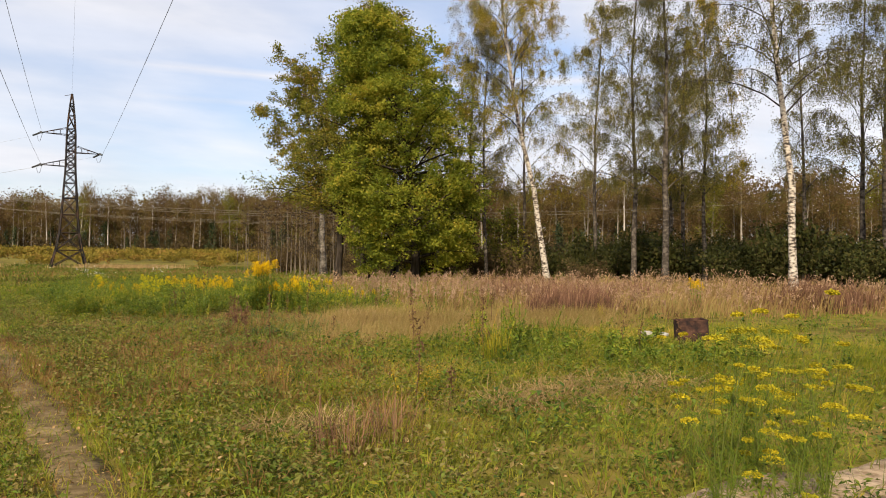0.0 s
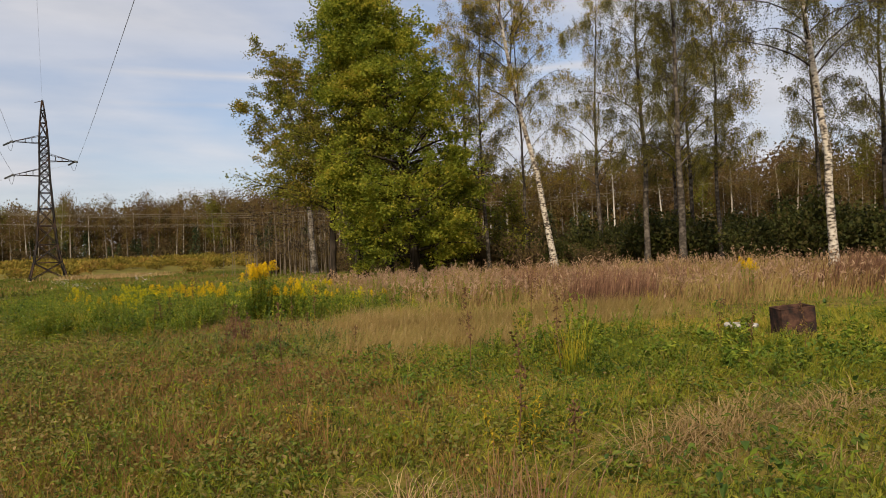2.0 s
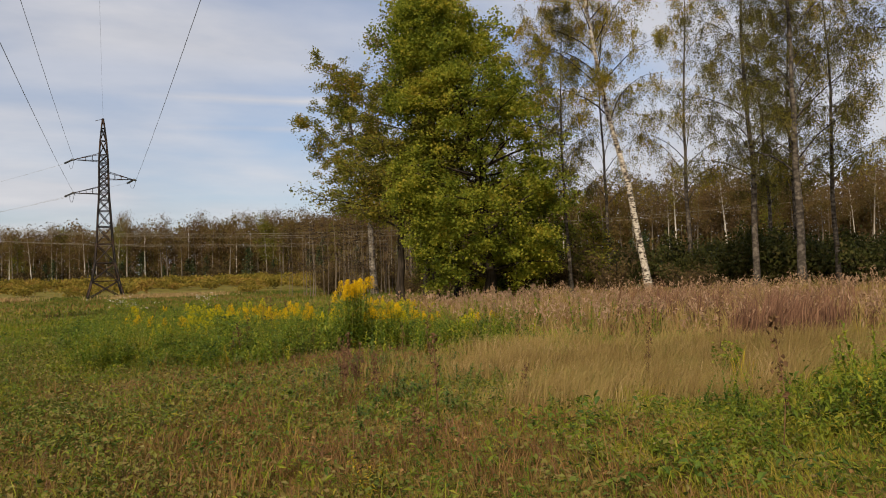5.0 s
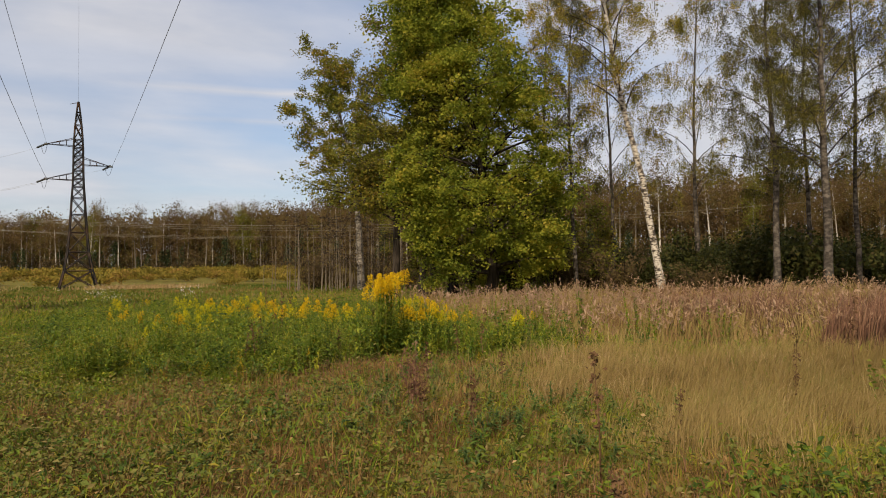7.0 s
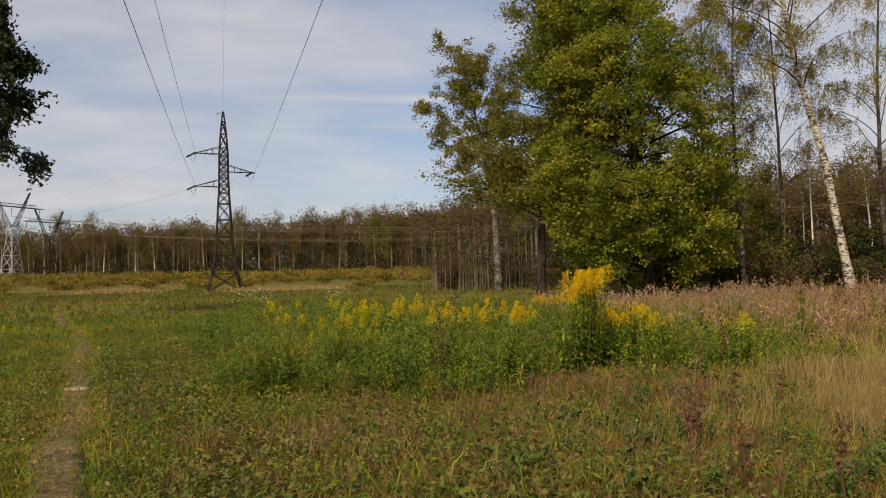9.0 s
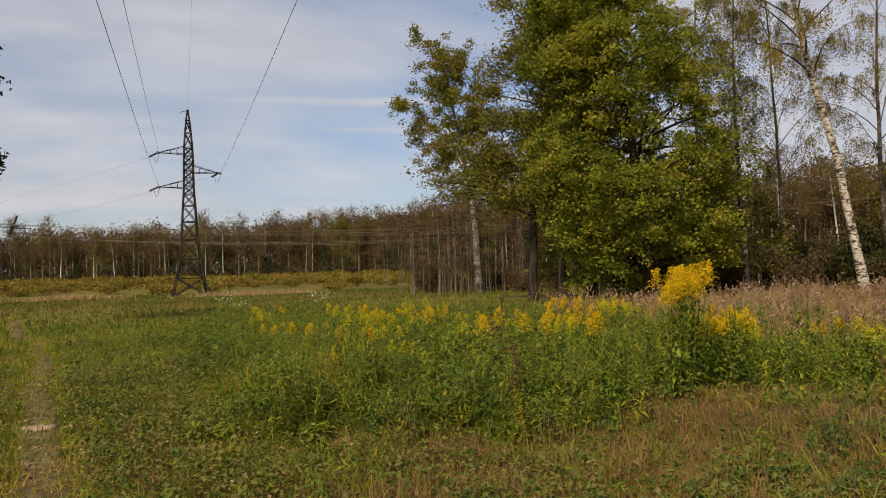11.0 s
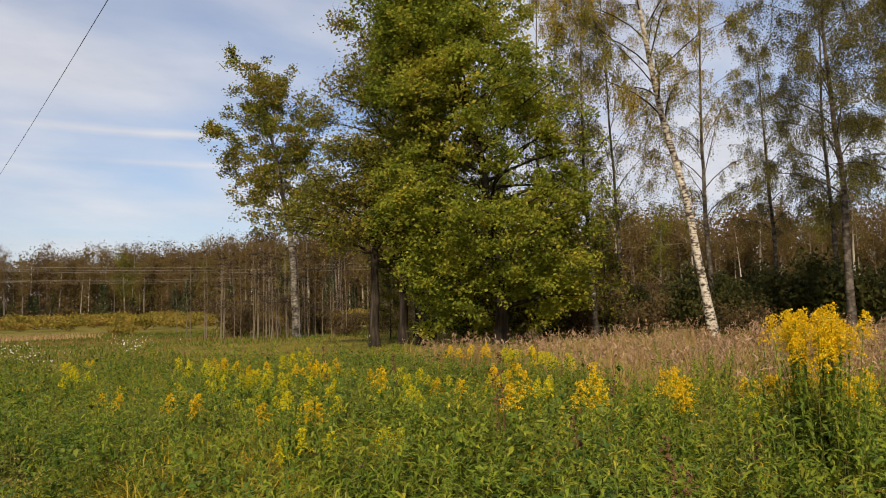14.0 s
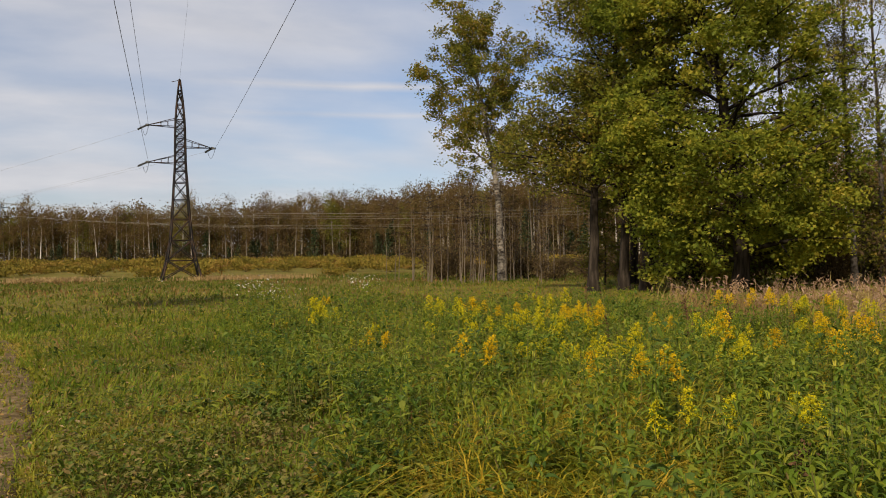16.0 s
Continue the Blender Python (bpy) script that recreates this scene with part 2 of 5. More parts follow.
M_GLASSINS = material("insulator", [(0.03, 0.035, 0.035), (0.06, 0.06, 0.06)], scale=1, rough=0.3)
M_RUST = material("rusty_iron", [(0.018, 0.013, 0.012), (0.042, 0.022, 0.017), (0.082, 0.042, 0.028)], scale=5, bump=0.6, rough=0.9, detail=10)
M_LITTER = material("fallen_leaf", [(0.09, 0.045, 0.016), (0.16, 0.09, 0.03), (0.26, 0.16, 0.06), (0.34, 0.24, 0.12)], scale=2, island=0.7, rough=0.8)
M_DILL = material("dill_flower", [(0.20, 0.20, 0.014), (0.34, 0.29, 0.014), (0.50, 0.38, 0.016)], scale=4, island=0.6, thin=0.3, rough=0.8)
M_HERB = material("creeping_herb_leaf", [(0.050, 0.074, 0.014), (0.086, 0.108, 0.018), (0.13, 0.125, 0.025), (0.15, 0.105, 0.036), (0.18, 0.165, 0.05)], scale=0.6, fine=6, island=0.5, thin=0.2, rough=0.65)
M_GOLDPALE = material("pale_goldenrod_flower", [(0.315, 0.308, 0.008), (0.483, 0.414, 0.008), (0.609, 0.482, 0.01)], scale=4, island=0.6, thin=0.25, rough=0.8)
M_FARBIRCH = material("pale_birch_trunk", [(0.08, 0.065, 0.05), (0.15, 0.125, 0.097), (0.30, 0.262, 0.215), (0.50, 0.45, 0.39)], scale=0.15, fine=4, obj=0.65, rough=0.85)
M_UNDER = material("wood_undergrowth_leaf", [(0.06, 0.044, 0.022), (0.098, 0.069, 0.031), (0.127, 0.101, 0.034)], scale=0.1, fine=4, island=0.3, thin=0.45, rough=0.8)
M_MEADOW = material("rank_meadow_grass", [(0.038, 0.058, 0.009), (0.066, 0.09, 0.011), (0.10, 0.118, 0.014), (0.135, 0.118, 0.023), (0.15, 0.10, 0.033)], scale=0.07, fine=6, island=0.3, thin=0.3, rough=0.7)
M_YELLOWING = material("yellowing_leaf", [(0.14, 0.13, 0.012), (0.30, 0.22, 0.015), (0.46, 0.30, 0.02)], scale=3, island=0.6, thin=0.3, rough=0.7)
M_BROADWEED = material("broad_weed_leaf", [(0.025, 0.05, 0.010), (0.05, 0.085, 0.014), (0.085, 0.125, 0.018), (0.15, 0.16, 0.022)], scale=0.7, fine=4, island=0.4, thin=0.25, rough=0.5)
M_ARCH = material("arching_grass_blade", [(0.08, 0.11, 0.009), (0.17, 0.175, 0.012), (0.34, 0.26, 0.018), (0.46, 0.29, 0.03)], scale=1.1, fine=4, island=0.4, thin=0.3, rough=0.55)
M_NETTLE = material("nettle_leaf", [(0.046, 0.078, 0.01), (0.092, 0.134, 0.014), (0.172, 0.202, 0.018), (0.276, 0.258, 0.025)], scale=1.2, fine=4, island=0.45, thin=0.3, rough=0.55)
M_ASPENBARK = material("pale_aspen_bark", [(0.05, 0.042, 0.034), (0.14, 0.12, 0.098), (0.25, 0.22, 0.185)], scale=1.2, fine=4, stretch=(1, 1, 1.5), bump=0.5, rough=0.85, detail=8)
M_MUGWORT = material("mugwort_leaf", [(0.044, 0.078, 0.021), (0.081, 0.121, 0.029), (0.138, 0.172, 0.037), (0.218, 0.207, 0.034)], scale=1.4, fine=4, island=0.4, thin=0.22, rough=0.6)
M_HAZE = material("fine_straw", [(0.165, 0.11, 0.04), (0.255, 0.172, 0.064), (0.31, 0.228, 0.08), (0.175, 0.162, 0.042)], scale=0.7, fine=5, island=0.4, thin=0.35, rough=0.8)
M_DEADSTEM = material("withered_stem", [(0.07, 0.034, 0.022), (0.13, 0.066, 0.04), (0.21, 0.12, 0.072)], scale=0.9, fine=4, island=0.45, rough=0.85)
M_STONE = material("pale_slab", [(0.262, 0.238, 0.204), (0.41, 0.385, 0.348)], scale=8, bump=0.5, rough=0.85)

# ---- building helpers ----
R = np.random.default_rng(7)
UP = np.array((0.0, 0.0, 1.0))


def gz(x, y):
    """The lie of the ground: nearly flat, rising gently beyond the pylon."""
    x, y = np.asarray(x, float), np.asarray(y, float)
    d = np.hypot(x, y)
    s = np.clip((d - 90) / 190, 0, 1)
    fade = np.clip(1 - d / 120, 0, 1)
    return 2.2 * s * s * (3 - 2 * s) + fade * (0.05 * np.sin(0.55 * x + 1.3) * np.cos(0.47 * y) + 0.03 * np.sin(1.3 * x - 0.8 * y) + 0.012 * x * np.clip(x / 25, 0, 1))


def mound(x, y):
    """Where the rank growth stands high (1) and where it falls back (0)."""
    return 0.5 + 0.5 * np.sin(1.9 * x + 1.2 * np.sin(1.3 * y + 0.4)) * np.sin(1.6 * y + 1.4 * np.sin(1.1 * x))


PATH = np.array([(0.6, -14.0), (0.5, -4.0), (0.4, 0.0), (0.35, 3.0), (0.14, 5.8), (-0.04, 7.1), (-0.48, 10.2), (-1.0, 14.0), (-1.45, 17.6), (-1.72, 20.0), (-2.36, 23.6), (-3.15, 28.8), (-3.5, 31.2), (-4.3, 35.5), (-6.0, 42.0), (-8.0, 52.0)])


def bare_spot(x, y):
    """Trodden path and open sand, where nearly nothing grows."""
    return (np.abs(x - path_x(y)) < 0.24) | (((x - 5.0) / 2.0) ** 2 + ((y - 3.15) / 0.95) ** 2 < 1)


def path_x(y):
    return np.interp(y, PATH[:, 1], PATH[:, 0])


def mesh_of(name, v, f, mat, smooth=False):
    me = bpy.data.meshes.new(name)
    v, f = np.asarray(v, np.float32), np.asarray(f, np.int32)
    k = f.shape[1]
    me.vertices.add(len(v))
    me.vertices.foreach_set("co", v.ravel())
    me.loops.add(f.size)
    me.loops.foreach_set("vertex_index", f.ravel())
    me.polygons.add(len(f))
    me.polygons.foreach_set("loop_start", np.arange(0, f.size, k, dtype=np.int32))
    me.polygons.foreach_set("use_smooth", np.full(len(f), smooth))
    me.materials.append(mat)
    me.update(calc_edges=True)
    return me


def put(name, v, f, mat, parent=None, label="", smooth=False):
    ob = new(name, mesh_of(name, v, f, mat, smooth))
    if parent is not None:
        ob.parent = parent
    if label:
        tagged(ob, label)
    return ob


def thing(name, label, category, place=(0, 0, 0), group=""):
    ob = new(name)
    ob.empty_display_size = 0.2
    ob.location = place
    return tagged(ob, label, category, group)


def join(parts):
    vs, fs, n = [], [], 0
    for v, f in parts:
        vs.append(np.asarray(v, float))
        fs.append(np.asarray(f) + n)
        n += len(v)
    return np.concatenate(vs), np.concatenate(fs)


def tube(pts, radii, sides=6):
    """A tapered tube along points; quads, with a closed tip when the last radius is small."""
    pts, radii = np.asarray(pts, float), np.asarray(radii, float)
    n = len(pts)
    t = np.gradient(pts, axis=0)
    t /= np.linalg.norm(t, axis=1)[:, None] + 1e-9
    ref = np.where(np.abs(t[:, 2:3]) > 0.9, np.array([[1.0, 0, 0]]), np.array([[0, 0, 1.0]]))
    a = np.cross(t, ref)
    a /= np.linalg.norm(a, axis=1)[:, None] + 1e-9
    b = np.cross(t, a)
    ang = np.arange(sides) * 2 * math.pi / sides
    ring = a[:, None] * np.cos(ang)[None, :, None] + b[:, None] * np.sin(ang)[None, :, None]
    v = (pts[:, None] + ring * radii[:, None, None]).reshape(-1, 3)
    i, j = np.meshgrid(np.arange(n - 1), np.arange(sides), indexing="ij")
    j2 = (j + 1) % sides
    f = np.stack([i * sides + j, i * sides + j2, (i + 1) * sides + j2, (i + 1) * sides + j], -1).reshape(-1, 4)
    return v, f


def bar(a, b, w):
    """A square bar between two points, with capped ends."""
    v, f = tube([a, b], [w * 0.7, w * 0.7], 4)
    return v, np.concatenate([f, [[3, 2, 1, 0], [4, 5, 6, 7]]])


def box(x0, y0, z0, x1, y1, z1):
    v = np.array([(x, y, z) for z in (z0, z1) for y in (y0, y1) for x in (x0, x1)], float)
    return v, np.array([(0, 2, 3, 1), (4, 5, 7, 6), (0, 1, 5, 4), (2, 6, 7, 3), (0, 4, 6, 2), (1, 3, 7, 5)])


def unit(v):
    return v / (np.linalg.norm(v, axis=-1, keepdims=True) + 1e-9)


def leaves(c, size, rng, aspect=0.6, droop=0.25, flat=0.5):
    """Folded leaves, two triangles each, at the places c."""
    n = len(c)
    az = rng.uniform(0, 2 * math.pi, n)
    tilt = rng.normal(-droop, 1 - flat, n)
    d = np.stack([np.cos(az) * np.cos(tilt), np.sin(az) * np.cos(tilt), np.sin(tilt)], 1)
    side = unit(np.cross(d, UP + rng.normal(0, 1 - flat, (n, 3))))
    nrm = np.cross(side, d)
    s = (np.asarray(size) * rng.uniform(0.6, 1.3, n))[:, None]
    v = np.stack([c - d * s * 0.5, c + side * s * aspect * 0.5 + nrm * s * 0.12, c + d * s * 0.5, c - side * s * aspect * 0.5 + nrm * s * 0.12], 1).reshape(-1, 3)
    k = np.arange(n)[:, None] * 4
    f = np.stack([k + [0, 1, 2], k + [0, 2, 3]], 1).reshape(-1, 3)
    return v, f


def ovate(c, size, rng, droop=0.25, flat=0.6, aspect=0.7):
    """Broad pointed leaves folded along the midrib, six triangles each."""
    n = len(c)
    az, tilt = rng.uniform(0, 2 * math.pi, n), rng.normal(-droop, 1 - flat, n)
    d = np.stack([np.cos(az) * np.cos(tilt), np.sin(az) * np.cos(tilt), np.sin(tilt)], 1)
    side = unit(np.cross(d, UP + rng.normal(0, 0.4 * (1 - flat), (n, 3))))
    nrm = np.cross(side, d)
    s = (np.asarray(size) * rng.uniform(0.6, 1.3, n))[:, None]
    v = []
    for f, w, b in ((0.0, 0.0, 0.0), (0.28, 0.42, 0.05), (0.62, 0.34, 0.03), (1.0, 0.0, -0.14)):
        m = c + d * s * f + nrm * s * b
        v += [m] if w == 0 else [m - side * s * w * aspect + nrm * s * 0.1, m, m + side * s * w * aspect + nrm * s * 0.1]
    v = np.stack(v, 1).reshape(-1, 3)
    k = np.arange(n)[:, None] * 8
    f = np.stack([k + q for q in ([0, 2, 1], [0, 3, 2], [1, 2, 4], [2, 5, 4], [2, 3, 5], [3, 6, 5], [4, 5, 7], [5, 6, 7])], 1).reshape(-1, 3)
    return v, f


def shards(c, size, rng):
    """Single-triangle leaves for crowns far away."""
    n = len(c)
    a = unit(rng.normal(0, 1, (n, 3))) * (size * rng.uniform(0.5, 1.2, (n, 1)))
    b = unit(np.cross(a, rng.normal(0, 1, (n, 3)))) * (size * rng.uniform(0.4, 0.8, (n, 1)))
    return np.stack([c - a * 0.5, c + a * 0.5, c + b], 1).reshape(-1, 3), np.arange(3 * n).reshape(-1, 3)


def ribbons(p0, p1, w, rng):
    """Slim twigs: one long triangle each."""
    d = unit(p1 - p0)
    side = unit(np.cross(d, rng.normal(0, 1, p0.shape))) * np.asarray(w).reshape(-1, 1)
    v = np.stack([p0 - side, p0 + side, p1], 1).reshape(-1, 3)
    return v, np.arange(len(v)).reshape(-1, 3)


def blades(p, h, w, bend, rng, lean=None):
    """Grass blades of three triangles each, rooted at p."""
    n = len(p)
    az, fa = rng.uniform(0, 2 * math.pi, n), rng.uniform(0, 2 * math.pi, n)
    az = az if lean is None else lean
    d = np.stack([np.cos(az), np.sin(az), np.zeros(n)], 1)
    s = np.stack([np.cos(fa), np.sin(fa), np.zeros(n)], 1) * np.asarray(w).reshape(-1, 1) * 0.5
    h = np.asarray(h).reshape(-1, 1)
    b = (np.asarray(bend) * rng.uniform(0.2, 1.4, n)).reshape(-1, 1)
    m = p + UP * h * 0.55 + d * h * b * 0.30
    t = p + UP * h * (1 - 0.35 * b) + d * h * b
    v = np.stack([p - s, p + s, m - s * 0.8, m + s * 0.8, t], 1).reshape(-1, 3)
    k = np.arange(n)[:, None] * 5
    f = np.stack([k + [0, 1, 3], k + [0, 3, 2], k + [2, 3, 4]], 1).reshape(-1, 3)
    return v, f


def arcs(p, h, w, rng, lean, bend):
    """Long arching blades of eight triangles each."""
    n = len(p)
    d = np.stack([np.cos(lean), np.sin(lean), np.zeros(n)], 1)
    s = np.stack([-np.sin(lean), np.cos(lean), np.zeros(n)], 1)
    h, b = np.asarray(h).reshape(-1, 1), np.asarray(bend).reshape(-1, 1)
    v = []
    for f, k in ((0.0, 0.7), (0.3, 1.0), (0.6, 0.9), (0.85, 0.55), (1.0, 0.08)):
        c = p + d * h * b * f ** 2.0 + UP * h * (f - 0.75 * np.minimum(b, 1.1) * f ** 2.6)
        v += [c - s * w * k * 0.5, c + s * w * k * 0.5]
    v = np.stack(v, 1).reshape(-1, 3)
    k = np.arange(n)[:, None] * 10
    f = np.stack([k + q for i in range(4) for q in ([2 * i, 2 * i + 1, 2 * i + 3], [2 * i, 2 * i + 3, 2 * i + 2])], 1).reshape(-1, 3)
    return v, f


def inside(x, y, poly, ragged=0.0):
    """Which places lie in a patch of the plan, with a ragged edge."""
    if ragged:
        x = x + ragged * (np.sin(2.1 * y + 0.7 * x) + 0.6 * np.sin(5.3 * y - 2.2 * x))
        y = y + ragged * (np.sin(1.9 * x - 0.5 * y) + 0.6 * np.sin(4.7 * x + 1.8 * y))
    hit = np.zeros(len(x), bool)
    n = len(poly)
    for i in range(n):
        (x0, y0), (x1, y1) = poly[i], poly[(i + 1) % n]
        if y0 == y1:
            continue
        hit ^= ((y0 > y) != (y1 > y)) & (x < (x1 - x0) * (y - y0) / (y1 - y0) + x0)
    return hit


def on_ground(x, y, dz=0.0):
    return np.stack([x, y, gz(x, y) + dz], 1)

# ---- ground ----
u = np.linspace(-1, 1, 181)
ax = np.sign(u) * (np.expm1(np.abs(u) * 5.2) / np.expm1(5.2)) * 2600
gx, gy = np.meshgrid(ax + 4, ax + 14, indexing="ij")
gv = np.stack([gx.ravel(), gy.ravel(), gz(gx.ravel(), gy.ravel())], 1)
i, j = np.meshgrid(np.arange(180), np.arange(180), indexing="ij")
gf = np.stack([i * 181 + j, (i + 1) * 181 + j, (i + 1) * 181 + j + 1, i * 181 + j + 1], -1).reshape(-1, 4)
tagged(put("ground", gv, gf, M_SOIL, smooth=True), "flat meadow ground of dark soil and short turf", "ground", kind="structure")


def ground_patch(name, label, category, rim, mat, lift):
    """A patch of bare earth that follows the ground."""
    c = rim.mean(0)
    rings = [c + (rim - c) * k for k in (0.0, 0.35, 0.7, 0.92, 1.0)]
    v = np.concatenate([on_ground(r[:, 0], r[:, 1], lift if k < 4 else -0.03) for k, r in enumerate(rings)])
    v[:, 2] += R.normal(0, 0.004, len(v))
    n = len(rim)
    i, j = np.meshgrid(np.arange(4), np.arange(n), indexing="ij")
    f = np.stack([i * n + j, (i + 1) * n + j, (i + 1) * n + (j + 1) % n, i * n + (j + 1) % n], -1).reshape(-1, 4)
    return tagged(put(name, v, f, mat, smooth=True), label, category, kind="structure")


py = np.arange(-14, 52, 0.2)
px = path_x(py) + 0.05 * np.sin(0.9 * py)
cols = []
for k, s in enumerate((-1.0, -0.75, -0.3, 0.3, 0.75, 1.0)):
    w = (0.24 + 0.06 * np.sin(1.7 * py + k) + 0.04 * np.sin(4.1 * py + 2 * k)) * (1 - 0.3 * np.clip((py - 25) / 20, 0, 1))
    cols.append(on_ground(px + s * w, py, 0.022 if 0 < k < 5 else -0.03))
pv = np.stack(cols, 1).reshape(-1, 3)
i, j = np.meshgrid(np.arange(len(py) - 1), np.arange(5), indexing="ij")
pf = np.stack([i * 6 + j, i * 6 + j + 1, (i + 1) * 6 + j + 1, (i + 1) * 6 + j], -1).reshape(-1, 4)
tagged(put("path", pv, pf, M_DIRT, smooth=True), "narrow trodden footpath of bare pale earth through grass", "path", kind="structure")
a = np.linspace(0, 2 * math.pi, 40, endpoint=False)
ra = 1 + 0.15 * np.sin(3 * a) + 0.08 * np.sin(7 * a + 1)
ground_patch("sand_patch", "bare patch of pale pinkish sand in the grass", "sand", np.stack([5.0 + 2.0 * ra * np.cos(a), 3.15 + 0.95 * ra * np.sin(a)], 1), M_SAND, 0.03)

# ---- trees ----


def limb_paths(rng, root, az, el, length, droop, n=6):
    """Points along a branch that leaves its root at the bearing az and rise el and bends with droop."""
    pts, p = [root], np.array(root, float)
    for k in range(1, n):
        e = el - droop * k / (n - 1)
        a = az + rng.normal(0, 0.12)
        p = p + length / (n - 1) * np.array((math.cos(a) * math.cos(e), math.sin(a) * math.cos(e), math.sin(e)))
        pts.append(p)
    return np.array(pts)


def tree(name, label, category, base, trunk, r0, limbs, start, reach, mats, leaf, count, rise=0.5, droop=0.5, spread=(0.5, 0.25), hang=0.0, twigs=6, seed=1, group="", subs=4, bias=None, leafy=0.35, flat=0.5, aspect=0.62, taper=0.9, fill=0, lobes=95):
    """A tree: tapered trunk through the given points (offsets from the base), limbs with side branches, bare twigs and a crown of single leaves."""
    rng = np.random.default_rng(seed)
    root = thing(name, label, category, (base[0], base[1], float(gz(base[0], base[1])) - 0.05), group)
    m_bark, m_twig, m_leaf = mats
    tp = np.array(trunk, float)
    s = np.linspace(0, 1, 14)
    ts = np.linspace(0, 1, len(tp))
    pts = np.stack([np.interp(s, ts, tp[:, k]) for k in range(3)], 1)
    pts[1:-1, :2] += rng.normal(0, 0.14 * r0, (12, 2))
    rad = r0 * (1 - taper * s) + 0.35 * r0 * np.exp(-s * 40)
    put("trunk", *tube(pts, rad, 10), m_bark, root, smooth=True)
    height = tp[-1, 2]
    clusters, twig0, twig1 = [], [], []
    for k in range(limbs):
        h = start + (0.99 - start) * ((k + rng.uniform(0, 0.9)) / limbs)
        p0 = np.array([np.interp(h, s, pts[:, q]) for q in range(3)])
        az = k * 2.399 + rng.normal(0, 0.35)
        length = reach(h) * rng.uniform(0.75, 1.12)
        if bias is not None:
            length *= 1 + bias[2] * math.cos(az - math.atan2(bias[1], bias[0]))
        el = rise + 0.5 * h + rng.normal(0, 0.15)
        lp = limb_paths(rng, p0, az, el, length, droop + rng.normal(0, 0.15))
        lr = max(0.010, np.interp(h, s, rad) * (0.34 if hang else 0.45)) * np.linspace(1, 0.15, 6)
        pieces = [tube(lp, lr, 4)]
        for q in range(subs):
            f = rng.uniform(0.3, 0.98)
            sp = np.array([np.interp(f, np.linspace(0, 1, 6), lp[:, c]) for c in range(3)])
            sl = length * rng.uniform(0.22, 0.5) * (1.1 - 0.5 * f)
            sp_pts = limb_paths(rng, sp, az + rng.choice((-1, 1)) * rng.uniform(0.4, 1.3), el * 0.6 + rng.normal(0, 0.3), sl, droop, 4)
            pieces.append(tube(sp_pts, lr[2] * 0.6 * np.linspace(1, 0.2, 4), 3))
            clusters += [sp_pts[3], sp_pts[2], (sp_pts[1] + sp_pts[2]) / 2]
        clusters += [p for f, p in zip(np.linspace(0, 1, 6), lp) if f >= leafy]
        put("limb", *join(pieces), M_BARK if m_bark is M_BIRCHBARK else m_bark, root, smooth=True)
    c = np.array(clusters)
    if fill:
        hf = rng.uniform(max(0.05, start), 0.99, fill)
        rr = np.array([reach(q) for q in hf]) * rng.uniform(0.25, 1.0, fill) ** 0.45 * (0.88 + 0.2 * rng.uniform(size=fill))
        aa = rng.uniform(0, 2 * math.pi, fill)
        axis = np.stack([np.interp(hf, s, pts[:, q]) for q in range(3)], 1)
        lobe = axis + np.stack([0.8 * rr * np.cos(aa), 0.8 * rr * np.sin(aa), rng.normal(0.2, 0.3, fill)], 1)
        lobe = lobe[:lobes]
        puff = unit(rng.normal(0, 1, (fill, 3)) + np.array((0, 0, 0.45)))
        which = rng.integers(0, lobes, fill)
        scale_ = rng.uniform(0.7, 1.5, lobes)[which][:, None]
        c = np.concatenate([c[rng.uniform(size=len(c)) < 0.5], lobe[which] + puff * scale_ * np.array((1.15, 1.15, 0.75))])
    for _ in range(twigs):
        d = rng.normal(0, 1, c.shape) * np.array((1, 1, 0.6)) * spread[0] * 1.2
        if hang:
            d[:, :2] *= 0.45
            d[:, 2] = -rng.uniform(0.2, 1.0, len(c)) * hang
        twig0.append(c)
        twig1.append(c + d)
    if twigs:
        t0, t1 = np.concatenate(twig0), np.concatenate(twig1)
        tagged(put("branching", *ribbons(t0, t1, np.full(len(t0), 0.006 if hang else 0.011), rng), m_twig, root), kind="stuff")
    if hang:
        k = rng.integers(0, len(t0), count)
        along_twig = t0[k] + (t1[k] - t0[k]) * rng.uniform(0.05, 1.1, (count, 1))
        put("crown", *shards(along_twig + rng.normal(0, 0.10, (count, 3)), leaf, rng), m_leaf, root)
        return root
    weight = rng.uniform(0.3, 1.0, len(c)) ** 1.5
    pick = rng.choice(len(c), count, p=weight / weight.sum())
    off = rng.normal(0, 1, (count, 3)) * np.array((spread[0], spread[0], spread[1]))
    put("crown", *leaves(c[pick] + off, leaf, rng, aspect=aspect, flat=flat), m_leaf, root)
    return root


BROAD = (M_BARK, M_TWIG, M_OAK)


def broad_reach(h):
    return np.interp(h, [0, 0.06, 0.26, 0.46, 0.68, 0.88, 0.96, 1], [2.8, 3.9, 5.5, 5.8, 4.8, 3.1, 1.9, 0.9])


def aspen_reach(h):
    return np.interp(h, [0, 0.34, 0.5, 0.75, 0.9, 1], [3.0, 5.0, 6.2, 6.0, 4.6, 2.2])


def oak_reach(h):
    return np.interp(h, [0, 0.3, 0.6, 0.85, 1], [4.4, 5.2, 4.6, 3.2, 1.4])


